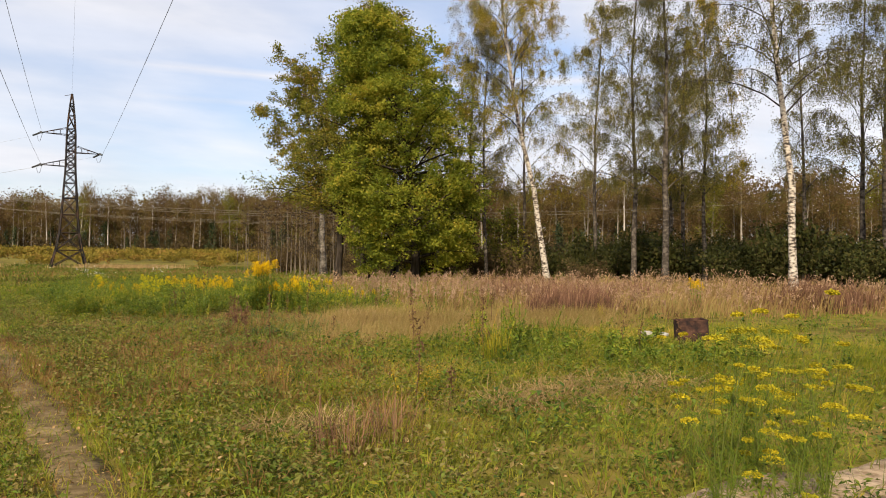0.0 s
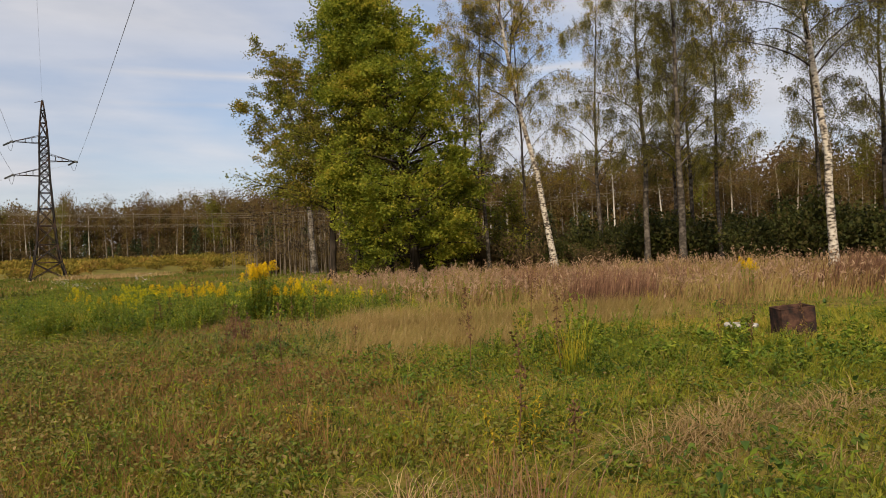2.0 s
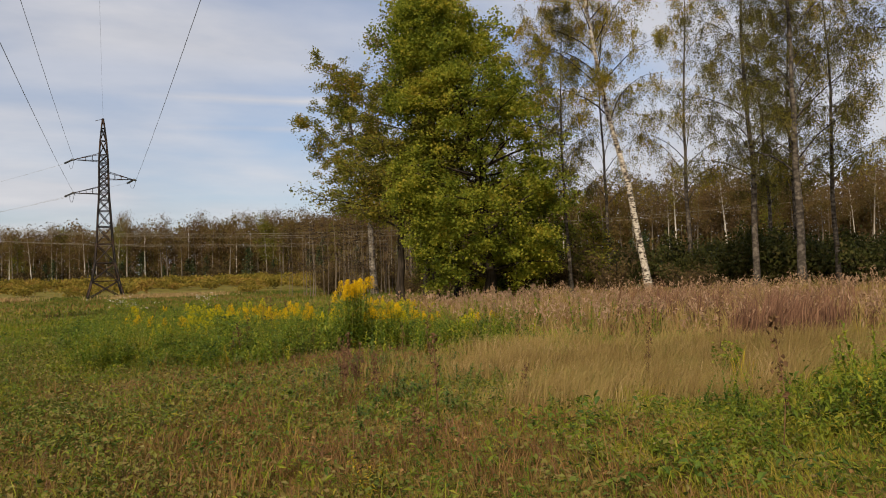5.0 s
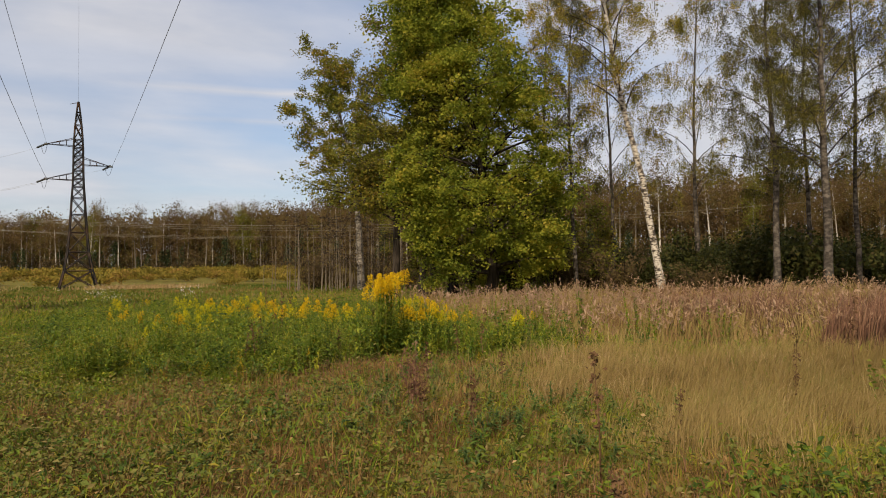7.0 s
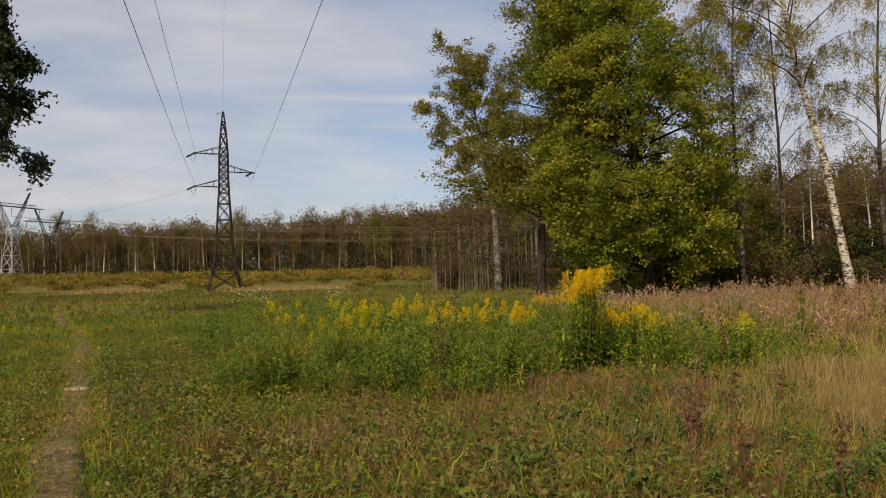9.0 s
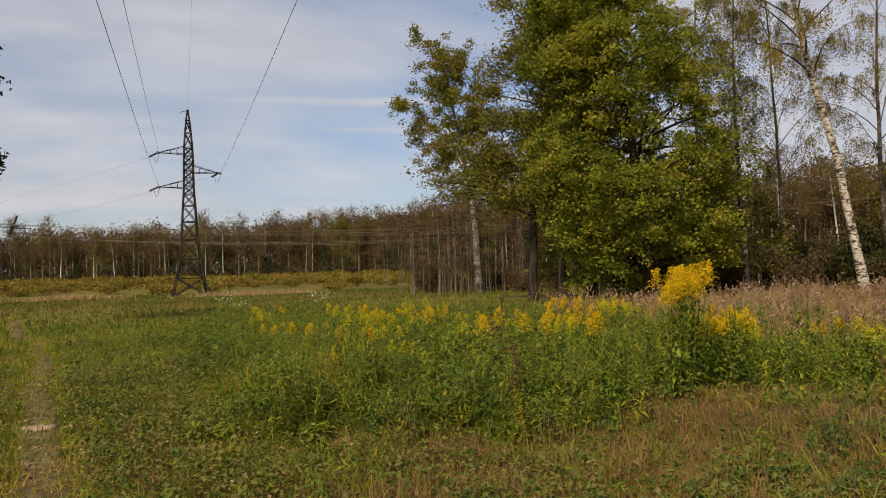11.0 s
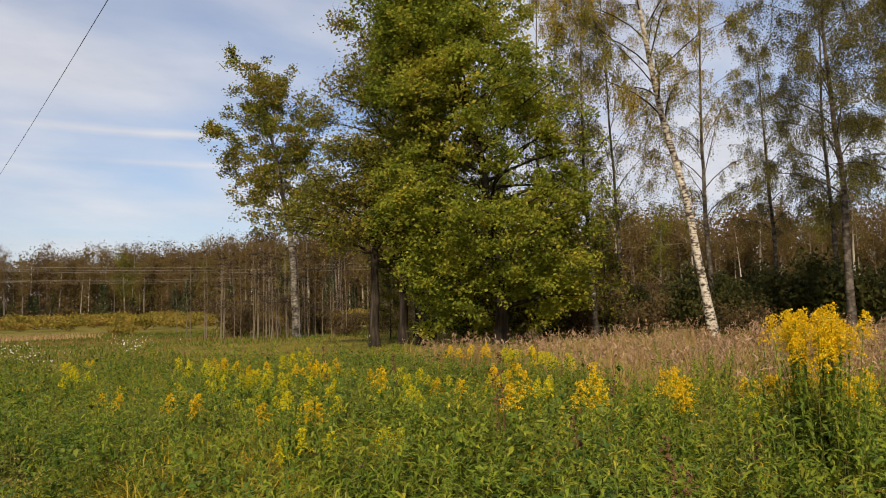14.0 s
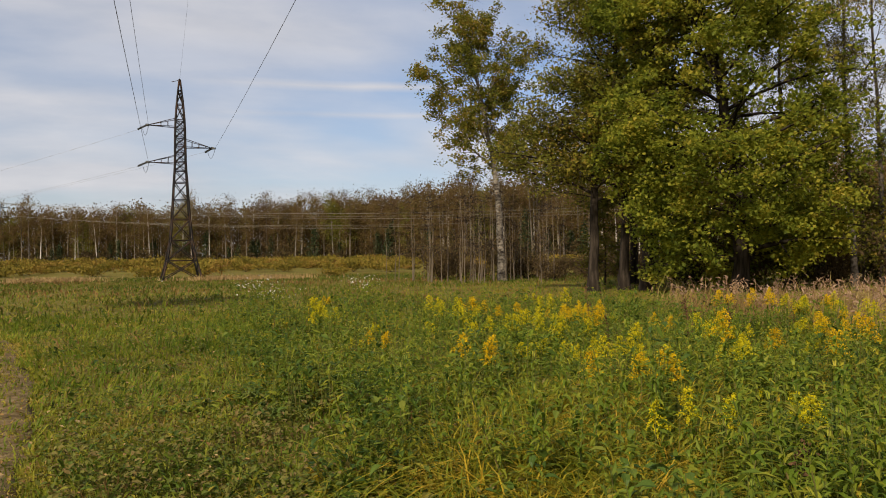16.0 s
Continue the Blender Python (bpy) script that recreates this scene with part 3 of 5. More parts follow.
tree("maple_tree", "tall broad maple in dense green leaf, touched with yellow", "tree", (20.1, 45.0), [(0, 0, 0), (0.0, 0.0, 4.3), (-0.5, 0.25, 8.6), (-1.6, 0.75, 13.0), (-2.8, 1.3, 17.0)], 0.32, 66, 0.06, broad_reach, BROAD, 0.17, 108000, rise=0.42, droop=0.5, spread=(0.25, 0.18), seed=3, subs=3, leafy=0.5, flat=0.45, aspect=0.75, fill=1500, lobes=230, twigs=2)
tree("aspen_tree", "pale-trunked leaning tree with sparse brown and green leaves", "tree", (23.4, 75.2), [(0, 0, 0), (-0.35, 0.1, 8), (-1.3, 0.4, 14), (-2.4, 0.8, 19.4)], 0.33, 34, 0.36, aspen_reach, (M_ASPENBARK, M_TWIG, M_OLIVE), 0.24, 30000, rise=0.72, droop=0.25, spread=(0.27, 0.2), seed=5, subs=5, twigs=3, bias=(-1, 0.35, 0.2), fill=300, lobes=48)
for k, (x, y, h, sd) in enumerate([(16.9, 50.9, 9.5, 11), (18.9, 51.4, 19.5, 12), (18.4, 49.0, 16.0, 13), (24.6, 59.0, 17.0, 14), (22.6, 54.4, 20.0, 15)]):
    tree("oak_tree", "dark-trunked oak with spreading branches and dull olive leaves", "tree", (x, y), [(0, 0, 0), (0.15, 0, 5), (-0.1 * k, 0.2, 0.6 * h), (0.2 - 0.25 * k, 0, h)], 0.25, 30, 0.28, oak_reach, (M_BARK, M_TWIG, M_OLIVE), 0.18, 17000, rise=0.25, droop=0.2, spread=(0.42, 0.24), seed=sd, group="dark trees behind the maple", subs=5)


def birch_reach(h):
    return np.interp(h, [0, 0.25, 0.5, 0.8, 1], [1.8, 3.9, 4.6, 3.5, 1.3])


BIRCH = (M_BIRCHBARK, M_TWIG, M_BIRCHLEAF)
tree("birch_tree", "leaning white birch with thin yellowing autumn leaves", "tree", (25.6, 37.7), [(0, 0, 0), (-0.65, 0.3, 5.0), (-1.75, 0.8, 10), (-2.45, 1.15, 15), (-2.95, 1.4, 19), (-3.3, 1.6, 22.5)], 0.19, 40, 0.36, birch_reach, BIRCH, 0.085, 60000, rise=0.8, droop=0.9, spread=(0.35, 0.4), hang=1.2, seed=21, twigs=7, group="birches at the wood's edge")
tree("birch_tree", "straight white birch with dark-patched bark and sparse leaves", "tree", (25.6, 20.6), [(0, 0, 0), (-0.1, 0.1, 5), (-0.5, 0.5, 10), (-0.9, 0.8, 15), (-1.2, 1.2, 21)], 0.165, 38, 0.36, birch_reach, (M_BIRCHBARK, M_TWIG, M_DARKBIRCH), 0.075, 48000, rise=0.8, droop=1.0, spread=(0.35, 0.4), hang=1.4, seed=22, twigs=7, group="birches at the wood's edge")
tree("birch_tree", "birch with dark upper trunk and thin olive leaves", "tree", (28.4, 30.8), [(0, 0, 0), (-0.1, 0, 6), (0.1, 0.1, 12), (-0.4, 0.3, 21)], 0.20, 36, 0.28, birch_reach, (M_GREYBARK, M_TWIG, M_DARKBIRCH), 0.08, 56000, rise=0.8, droop=0.9, spread=(0.4, 0.45), hang=1.3, seed=23, twigs=7, group="birches at the wood's edge")
tree("birch_tree", "birch with dark upper trunk and thin olive leaves", "tree", (28.6, 33.6), [(0, 0, 0), (0.1, 0, 6), (0.0, 0.3, 12), (0.5, 0.2, 20)], 0.17, 34, 0.28, birch_reach, (M_GREYBARK, M_TWIG, M_DARKBIRCH), 0.08, 50000, rise=0.8, droop=0.9, spread=(0.4, 0.45), hang=1.2, seed=24, twigs=7, group="birches at the wood's edge")


def slim_reach(h):
    return np.interp(h, [0, 0.4, 0.7, 1], [1.5, 2.9, 3.1, 1.2])


SLIM = [(24.7, 43.5, 17.5, 31, 0.14, M_DARKBIRCH), (33.8, 43.6, 20.5, 32, 0.18, M_BIRCHLEAF), (29.0, 45.8, 19.0, 33, 0.14, M_BIRCHLEAF), (37.0, 38.5, 18.5, 34, 0.16, M_DARKBIRCH), (39.0, 27.0, 19.0, 35, 0.18, M_DARKBIRCH), (36.5, 24.0, 19.5, 36, 0.17, M_DARKBIRCH), (34.0, 20.5, 18.5, 37, 0.16, M_DARKBIRCH), (42.0, 33.0, 18.0, 38, 0.16, M_DARKBIRCH), (33.5, 33.0, 17.5, 39, 0.14, M_BIRCHLEAF), (36.0, 16.0, 18.0, 40, 0.16, M_DARKBIRCH), (26.5, 49.0, 20.0, 41, 0.15, M_BIRCHLEAF), (41.8, 44.8, 18.0, 42, 0.17, M_DARKBIRCH)]
for x, y, h, sd, r, m in SLIM:
    rr = random.Random(sd)
    tree("alder_tree", "slim grey-trunked tree with drooping twigs and thin foliage", "tree", (x, y), [(0, 0, 0), (rr.uniform(-0.3, 0.3), 0, 5), (rr.uniform(-0.5, 0.3), rr.uniform(-0.3, 0.3), 11), (rr.uniform(-0.9, 0.5), 0, h)], r, 26, 0.34, slim_reach if h < 18.7 else birch_reach, (M_GREYBARK, M_TWIG, m), 0.085, 26000, rise=0.85, droop=0.8, spread=(0.4, 0.45), hang=1.1, seed=sd, twigs=7, group="slim trees at the wood's edge")
tree("birch_tree", "dark hanging crown of a birch standing apart", "tree", (-9.9, 45.0), [(0, 0, 0), (0, 0, 5), (0.3, 0, 9), (0.2, 0, 13.2)], 0.22, 34, 0.5, lambda h: np.interp(h, [0, 0.5, 1], [3.6, 3.6, 1.0]), (M_GREYBARK, M_TWIG, M_SPRUCE), 0.20, 26000, rise=0.5, droop=0.9, spread=(0.4, 0.35), hang=0.9, seed=61, twigs=7)


# ---- shrubs and understorey ----
def shrub_kind(name, label, category, group, mats, size, h, seed, count, leaf, stems=9, cone=False, cheap=False):
    """One bush: stems from the root and a ragged mass of leaves."""
    rng = np.random.default_rng(seed)
    root = thing(name, label, category, (0, 0, 0), group)
    pieces, ends = [], []
    for k in range(stems):
        if cone:
            f = (k + 0.5) / stems
            p = limb_paths(rng, (0, 0, 0.1 * h + 0.85 * h * f), k * 2.4, -0.1, size * (1.05 - f), 0.25, 4)
        else:
            p = limb_paths(rng, (rng.normal(0, 0.15), rng.normal(0, 0.15), 0), k * 2.4 + rng.normal(0, 0.3), rng.uniform(0.7, 1.35), h * rng.uniform(0.7, 1.05), 0.4, 5)
            p[:, :2] *= size / h * 1.3
        pieces.append(tube(p, 0.03 * np.linspace(1, 0.2, len(p)), 4))
        for q in range(5):
            f = rng.uniform(0.25, 1)
            ends.append([np.interp(f, np.linspace(0, 1, len(p)), p[:, c]) for c in range(3)])
    if cone:
        pieces.append(tube([(0, 0, 0), (0, 0, h)], [0.07, 0.01], 5))
    put("branching", *join(pieces), mats[0], root)
    e = np.array(ends)
    c = e[rng.integers(0, len(e), count)] + rng.normal(0, 1, (count, 3)) * np.array((size * 0.18, size * 0.18, h * 0.07))
    c[:, 2] = np.abs(c[:, 2])
    put("crown", *(shards(c, leaf, rng) if cheap else leaves(c, leaf, rng)), mats[1], root)
    return root


def scatter(kinds, places, rng, lo=0.75, hi=1.3):
    """Stand copies of the kinds at the places, turned and sized at random; the first ones are moved there themselves."""
    for k, (x, y) in enumerate(places):
        src = kinds[k % len(kinds)]
        s = rng.uniform(lo, hi)
        m = pose(x, y, float(gz(x, y)) - 0.03, 0, 0, rng.uniform(0, 360))
        ob = src if k < len(kinds) else copy_thing(src, m)
        ob.matrix_basis = m @ Matrix.Diagonal((s, s, s * rng.uniform(0.85, 1.15), 1))


rng = np.random.default_rng(90)
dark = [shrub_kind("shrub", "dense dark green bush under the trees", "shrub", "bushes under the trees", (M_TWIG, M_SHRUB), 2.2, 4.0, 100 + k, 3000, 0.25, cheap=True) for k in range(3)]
spots = [(rng.uniform(29, 58), rng.uniform(18, 60)) for _ in range(60)]
spots = [(x, y) for x, y in spots if x > 30 + 0.12 * (y - 20) and x + y < 98]
spots += [(33.5, 22), (35, 19.5), (36.5, 25), (34.5, 29), (37, 33), (33, 36), (36, 40), (31, 41), (34, 44.5), (30.5, 46.5), (38, 29), (39, 36), (40, 42), (33, 49), (28, 50), (24, 52)]
scatter(dark, spots, rng, 0.7, 1.15)
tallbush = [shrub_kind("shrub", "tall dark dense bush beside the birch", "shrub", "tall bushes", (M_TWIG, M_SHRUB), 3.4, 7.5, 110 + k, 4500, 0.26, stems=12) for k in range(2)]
scatter(tallbush, [(37.5, 20.5), (40.0, 17.0), (41.5, 23.0), (36.5, 14.0)], rng, 0.95, 1.1)
brown = [shrub_kind("shrub", "brown leaf-shedding thicket bush", "shrub", "brown thicket", (M_TWIG, M_BROWNSHRUB), 2.0, 3.2, 120 + k, 1700, 0.18, stems=8, cheap=True) for k in range(3)]
bspots = [(x, y) for x, y in zip(rng.uniform(14, 62, 110), rng.uniform(30, 90, 110)) if 52 < x * 0.75 + y * 0.6 < 84 and x > 12 and not (x < 21 and y > 60)]
scatter(brown, [p for p in bspots if not (p[0] < 20 and p[1] < 58)] + [(23, 48.5), (25, 45), (27, 42.5), (29.5, 39)], rng)
small = [tree("young_maple", "small leafy young tree under the larger ones", "tree", (0, 0), [(0, 0, 0), (0.1, 0, 2), (0, 0.1, 5)], 0.06, 16, 0.1, lambda h: 1.6 - 0.9 * h, (M_BARK, M_TWIG, M_OLIVE), 0.2, 2200, seed=130 + k, group="young trees under the maple", spread=(0.35, 0.2), twigs=2) for k in range(2)]
scatter(small, [(24.5, 49), (22.0, 58), (26, 56), (28, 46), (31, 53)], rng, 0.8, 1.5)
sap = []
for k in range(3):
    sap.append(tree("sapling", "thin bare pale-stemmed sapling in a thicket", "sapling", (0, 0), [(0, 0, 0), (0.1 * k, 0, 3), (0.2 - 0.2 * k, 0.1, 8.5)], 0.042, 5, 0.35, lambda h: 1.3 * (1.1 - h), (M_FARTRUNK, M_TWIG, M_RUSTLEAF), 0.13, 120, seed=140 + k, group="sapling thicket", twigs=3, subs=2, hang=0))
sspots = [(x, y) for x, y in zip(rng.uniform(15.5, 27, 48), rng.uniform(72, 88, 48))] + [(x, y) for x, y in zip(rng.uniform(19, 40, 26), rng.uniform(62, 80, 26))]
scatter(sap, sspots, rng, 0.6, 1.05)

# willow scrub between the pylon and the wood
wil = [shrub_kind("willow_shrub", "low olive-yellow willow scrub in the far meadow", "shrub", "willow scrub", (M_TWIG, M_WILLOW), 4.2, 2.6, 150 + k, 760, 0.42, stems=5, cheap=True) for k in range(4)]
wspots = []
while len(wspots) < 290:
    x, y = rng.uniform(-95, 80), rng.uniform(118, 262)
    if x > 20 and y > 250 - 1.2 * (x - 20):
        continue
    if rng.uniform() < 0.25 + 0.75 * (y - 118) / 140:
        wspots.append((x, y))
scatter(wil, wspots, rng, 0.7, 1.35)

# ---- the far wood ----
EDGE = np.array([(-210, 345), (-120, 338), (-60, 328), (17, 282), (56, 254), (74, 214), (103, 153), (130, 126), (148, 100), (170, 60), (185, 20)], float)
seglen = np.concatenate([[0], np.cumsum(np.hypot(*np.diff(EDGE, axis=0).T))])


def far_tree(h, r, start, reach, count, leaf, seed, limbs=11, twigs=5, rise=0.75, droop=0.3, spread=(0.9, 0.8), cheap=False):
    """The two meshes of a tree in the distant wood: trunk with boughs (as triangles), and crown of leaves and twigs."""
    rng = np.random.default_rng(seed)
    lean = rng.normal(0, 0.6, 2)
    s = np.linspace(0, 1, 6)
    pts = np.stack([lean[0] * s ** 1.5, lean[1] * s ** 1.5, h * s], 1)
    pieces, c = [tube(pts, r * (1 - 0.88 * s), 5)], []
    for k in range(limbs):
        f = start + (0.97 - start) * (k + rng.uniform(0, 0.9)) / limbs
        p0 = np.array([np.interp(f, s, pts[:, q]) for q in range(3)])
        lp = limb_paths(rng, p0, k * 2.4 + rng.normal(0, 0.4), rise + rng.normal(0, 0.2), reach * (1.15 - 0.75 * f) * rng.uniform(0.8, 1.2), droop, 4)
        pieces.append(tube(lp, r * 0.3 * np.linspace(1, 0.2, 4), 3))
        c += [lp[1], lp[2], lp[3], (lp[2] + lp[3]) / 2]
    c = np.array(c)
    t0 = np.repeat(c, twigs, 0)
    tw = ribbons(t0, t0 + rng.normal(0, 1, t0.shape) * np.array((0.8, 0.8, 0.9)) + UP * 0.5, np.full(len(t0), 0.05), rng)
    cc = c[rng.integers(0, len(c), count)] + rng.normal(0, 1, (count, 3)) * np.array((spread[0], spread[0], spread[1]))
    return join(pieces), join([tw, shards(cc, leaf, rng) if cheap else leaves(cc, leaf, rng, flat=0.3)])


def far_thing(label, parts, m_leaf):
    root = thing("forest_tree", label, "tree", (0, 0, 0), "far wood")
    put("trunk", *parts[0], M_FARBIRCH, root)
    put("crown", *parts[1], m_leaf, root)
    return root


kinds_front = [far_thing("bare-stemmed birch in a distant brown autumn wood", far_tree(19 + k % 3, 0.23, 0.46 + 0.05 * (k % 3), 3.4, 1500, 0.32, 200 + k, cheap=True), M_FARLEAF) for k in range(6)]
kinds_mass = [far_tree(18.5 + k % 3, 0.16, 0.04, 5.4, 1500, 0.52, 220 + k, limbs=12, spread=(1.25, 1.2), twigs=4, cheap=True) for k in range(6)]
kinds_deep = [far_tree(18.0 + k % 3, 0.16, 0.04, 5.6, 760, 0.95, 230 + k, limbs=12, spread=(1.4, 1.3), twigs=1, cheap=True) for k in range(3)]
kinds_green = [far_thing("yellow-green tree in a distant autumn wood", far_tree(20, 0.25, 0.25, 4.6, 2600, 0.40, 240 + k, limbs=15, cheap=True), M_FARGREEN) for k in range(2)]
kinds_spruce = [shrub_kind("spruce", "dark spruce at the edge of a distant wood", "tree", "spruces in the far wood", (M_BARK, M_SPRUCE), 3.0, 12.0, 250 + k, 800, 0.6, stems=22, cone=True) for k in range(2)]


def along(n, lo, hi, rng, s0=0.0, s1=1.0):
    """Places behind the wood's edge, between the depths lo and hi."""
    out = []
    for q in range(n):
        s = (s0 + (s1 - s0) * (q + rng.uniform(0, 1)) / n) * seglen[-1]
        p = np.array([np.interp(s, seglen, EDGE[:, 0]), np.interp(s, seglen, EDGE[:, 1])])
        out.append(tuple(p * (1 + rng.uniform(lo, hi) / np.linalg.norm(p))))
    rng.shuffle(out)
    return [tuple(o) for o in out]


scatter(kinds_front, along(215, -6, 8, rng), rng, 0.7, 1.2)
scatter(kinds_green, [(50.5, 262.0), (33.0, 276.0)] + along(26, -2, 10, rng), rng, 0.8, 1.05)
scatter(kinds_spruce, along(54, -4, 6, rng, 0.3, 0.75), rng, 0.55, 1.0)
under = [shrub_kind("shrub", "brown undergrowth at the foot of the far wood", "shrub", "undergrowth of the far wood", (M_TWIG, M_UNDER), 3.4, 5.5, 260 + k, 700, 0.6, stems=6, cheap=True) for k in range(3)]
scatter(under, along(200, -5, 8, rng), rng, 0.6, 1.5)

# the depth of the wood, past counting
wood = [[], []]
rows = [(p, kinds_mass) for p in along(165, 4, 11, rng) + along(110, 1, 12, rng, 0.45, 1.0)] + [(p, kinds_deep) for p in along(150, 10, 18, rng) + along(140, 16, 28, rng)]
for k, ((x, y), kinds) in enumerate(rows):
    sc, a = rng.uniform(0.82, 1.12), rng.uniform(0, 2 * math.pi)
    turn = np.array(((math.cos(a), -math.sin(a), 0), (math.sin(a), math.cos(a), 0), (0, 0, 1)))
    for which in (0, 1):
        v, f = kinds[k % len(kinds)][which]
        wood[which].append((v @ turn.T * sc + np.array((x, y, float(gz(x, y)))), f))
tagged(put("forest_trunks", *join(wood[0]), M_FARTRUNK), "many grey trunks in the depth of a wood", "forest", kind="stuff")
tagged(put("forest_canopy", *join(wood[1]), M_FARLEAF), "brown and rust autumn crowns of a distant wood", "forest", kind="stuff")

# ---- power line ----
def lattice(levels, mat, root, name="leg", brace=0.065, leg=0.12):
    """A four-legged lattice shaft through (height, half width) levels: each leg a part, and each panel's braces one part."""
    corner = [(-1, -1), (1, -1), (1, 1), (-1, 1)]
    for cx, cy in corner:
        put("leg", *tube([(cx * w, cy * w, z) for z, w in levels], [leg * 0.7] * len(levels), 4), mat, root)
    for (z0, w0), (z1, w1) in zip(levels, levels[1:]):
        for k in range(4):
            (ax_, ay_), (bx_, by_) = corner[k], corner[(k + 1) % 4]
            put("brace", *bar((ax_ * w0, ay_ * w0, z0), (bx_ * w1, by_ * w1, z1), brace), mat, root)
            put("brace", *bar((bx_ * w0, by_ * w0, z0), (ax_ * w1, ay_ * w1, z1), brace), mat, root)
            put("crossbar", *bar((ax_ * w1, ay_ * w1, z1), (bx_ * w1, by_ * w1, z1), brace), mat, root)


def arm(root, z, side, length, half, mat):
    """A pointed cross-arm: two lower chords, two upper chords and struts, meeting at the tip."""
    tip = (side * length, 0, z + 0.05)
    bits = []
    for sy in (-1, 1):
        lo, hi = (side * half, sy * half, z), (side * half, sy * half, z + 0.9)
        bits += [bar(lo, tip, 0.06), bar(hi, tip, 0.055)]
        for f in (0.25, 0.5, 0.75):
            a_ = np.array(lo) * (1 - f) + np.array(tip) * f
            b_ = np.array(hi) * (1 - f) + np.array(tip) * f
            bits.append(bar(a_, b_, 0.035))
    for f in (0.2, 0.45, 0.7):
        a_ = np.array((side * half, -half, z)) * (1 - f) + np.array(tip) * f
        b_ = np.array((side * half, half, z)) * (1 - f) + np.array(tip) * f
        bits.append(bar(a_, b_, 0.035))
    bits.append(box(*(np.array(tip) - 0.13), *(np.array(tip) + 0.13)))
    put("cross_arm", *join(bits), mat, root)
    return tip


def insulator(root, a, b):
    a, b = np.array(a, float), np.array(b, float)
    s = np.linspace(0, 1, 29)
    put("insulator", *tube(a + (b - a) * s[:, None], np.where(np.arange(29) % 2, 0.13, 0.04), 6), M_GLASSINS, root)


ARMS = ((13.4, -1), (17.6, -1), (15.3, 1))


def pylon(place, turn):
    root = thing("pylon", "dark rusty steel lattice power pylon with three arms", "pylon", (0, 0, 0), "power pylons")
    levels = [(0, 2.15), (2.3, 1.56), (4.6, 1.17), (7.0, 0.96), (9.2, 0.83), (11.2, 0.72), (12.6, 0.62), (13.6, 0.58), (14.6, 0.56), (15.5, 0.55), (16.4, 0.54), (17.4, 0.53), (18.4, 0.48), (20.2, 0.36), (21.8, 0.20), (23.1, 0.05)]
    lattice(levels, M_STEEL, root, brace=0.08, leg=0.13)
    for z, s in ARMS:
        tip = arm(root, z, s, 3.55, 0.56, M_STEEL)
        insulator(root, tip, (tip[0] + 0.1, -1.5, tip[2] - 0.25))
        insulator(root, tip, (tip[0] - 0.9 if s < 0 else tip[0] - 0.7, 1.1, tip[2] - 0.35))
        jump = [(tip[0] + 0.1 - 0.5 * f, -1.5 + 2.6 * f, tip[2] - 0.3 - 3.6 * f * (1 - f)) for f in np.linspace(0, 1, 9)]
        put("jumper", *tube(jump, [0.022] * 9, 4), M_WIRE, root)
    bits = [bar((-0.9, 0, 22.75), (0.05, 0, 23.05), 0.05)]
    put("peak_arm", *join(bits), M_STEEL, root)
    feet = [box(sx * 2.15 - 0.3, sy * 2.15 - 0.3, -0.4, sx * 2.15 + 0.3, sy * 2.15 + 0.3, 0.08) for sx in (-1, 1) for sy in (-1, 1)]
    for v, f in feet:
        put("footing", v, f, M_STONE, root)
    root.matrix_basis = pose(place[0], place[1], float(gz(*place)), 0, 0, turn)
    return root


P1, P2 = (-0.25, 111.6), (0.6, -150.0)
pylon(P1, 4)
pylon(P2, 0)


def wire(name, label, a, b, sag, r, mat, n=40, group="power lines"):
    a, b = np.array(a, float), np.array(b, float)
    s = np.linspace(0, 1, n)[:, None]
    p = a + (b - a) * s
    p[:, 2] -= 4 * sag * (s * (1 - s))[:, 0]
    return tagged(put(name, *tube(p, [r] * n, 5), mat), label, "wire", group)


c4, s4 = math.cos(radians(4)), math.sin(radians(4))
for z, s in ARMS:
    tx, ty, tz = s * 3.55 + 0.1, -1.5, z - 0.2
    z0 = float(gz(*P1))
    wire("power_cable", "thin dark overhead power cable slung between pylons", (P1[0] + c4 * tx - s4 * ty, P1[1] + s4 * tx + c4 * ty, tz + z0), (P2[0] + tx, P2[1] + 1.5, tz), 3.0, 0.014, M_WIRE, 60)
    tx, ty = s * 3.55 - 0.8, 1.1
    wire("power_cable", "thin overhead cable running on to the distant wood", (P1[0] + c4 * tx - s4 * ty, P1[1] + s4 * tx + c4 * ty, z - 0.3 + z0), (-150 + 4 * s, 330 + z, z + 2.0), 4.0, 0.009, M_PALEWIRE)
wire("ground_wire", "thin earth wire from the pylon's peak", (P1[0], P1[1] - 0.1, 23.1 + float(gz(*P1))), (P2[0], P2[1], 23.1), 4.5, 0.006, M_WIRE, 60)


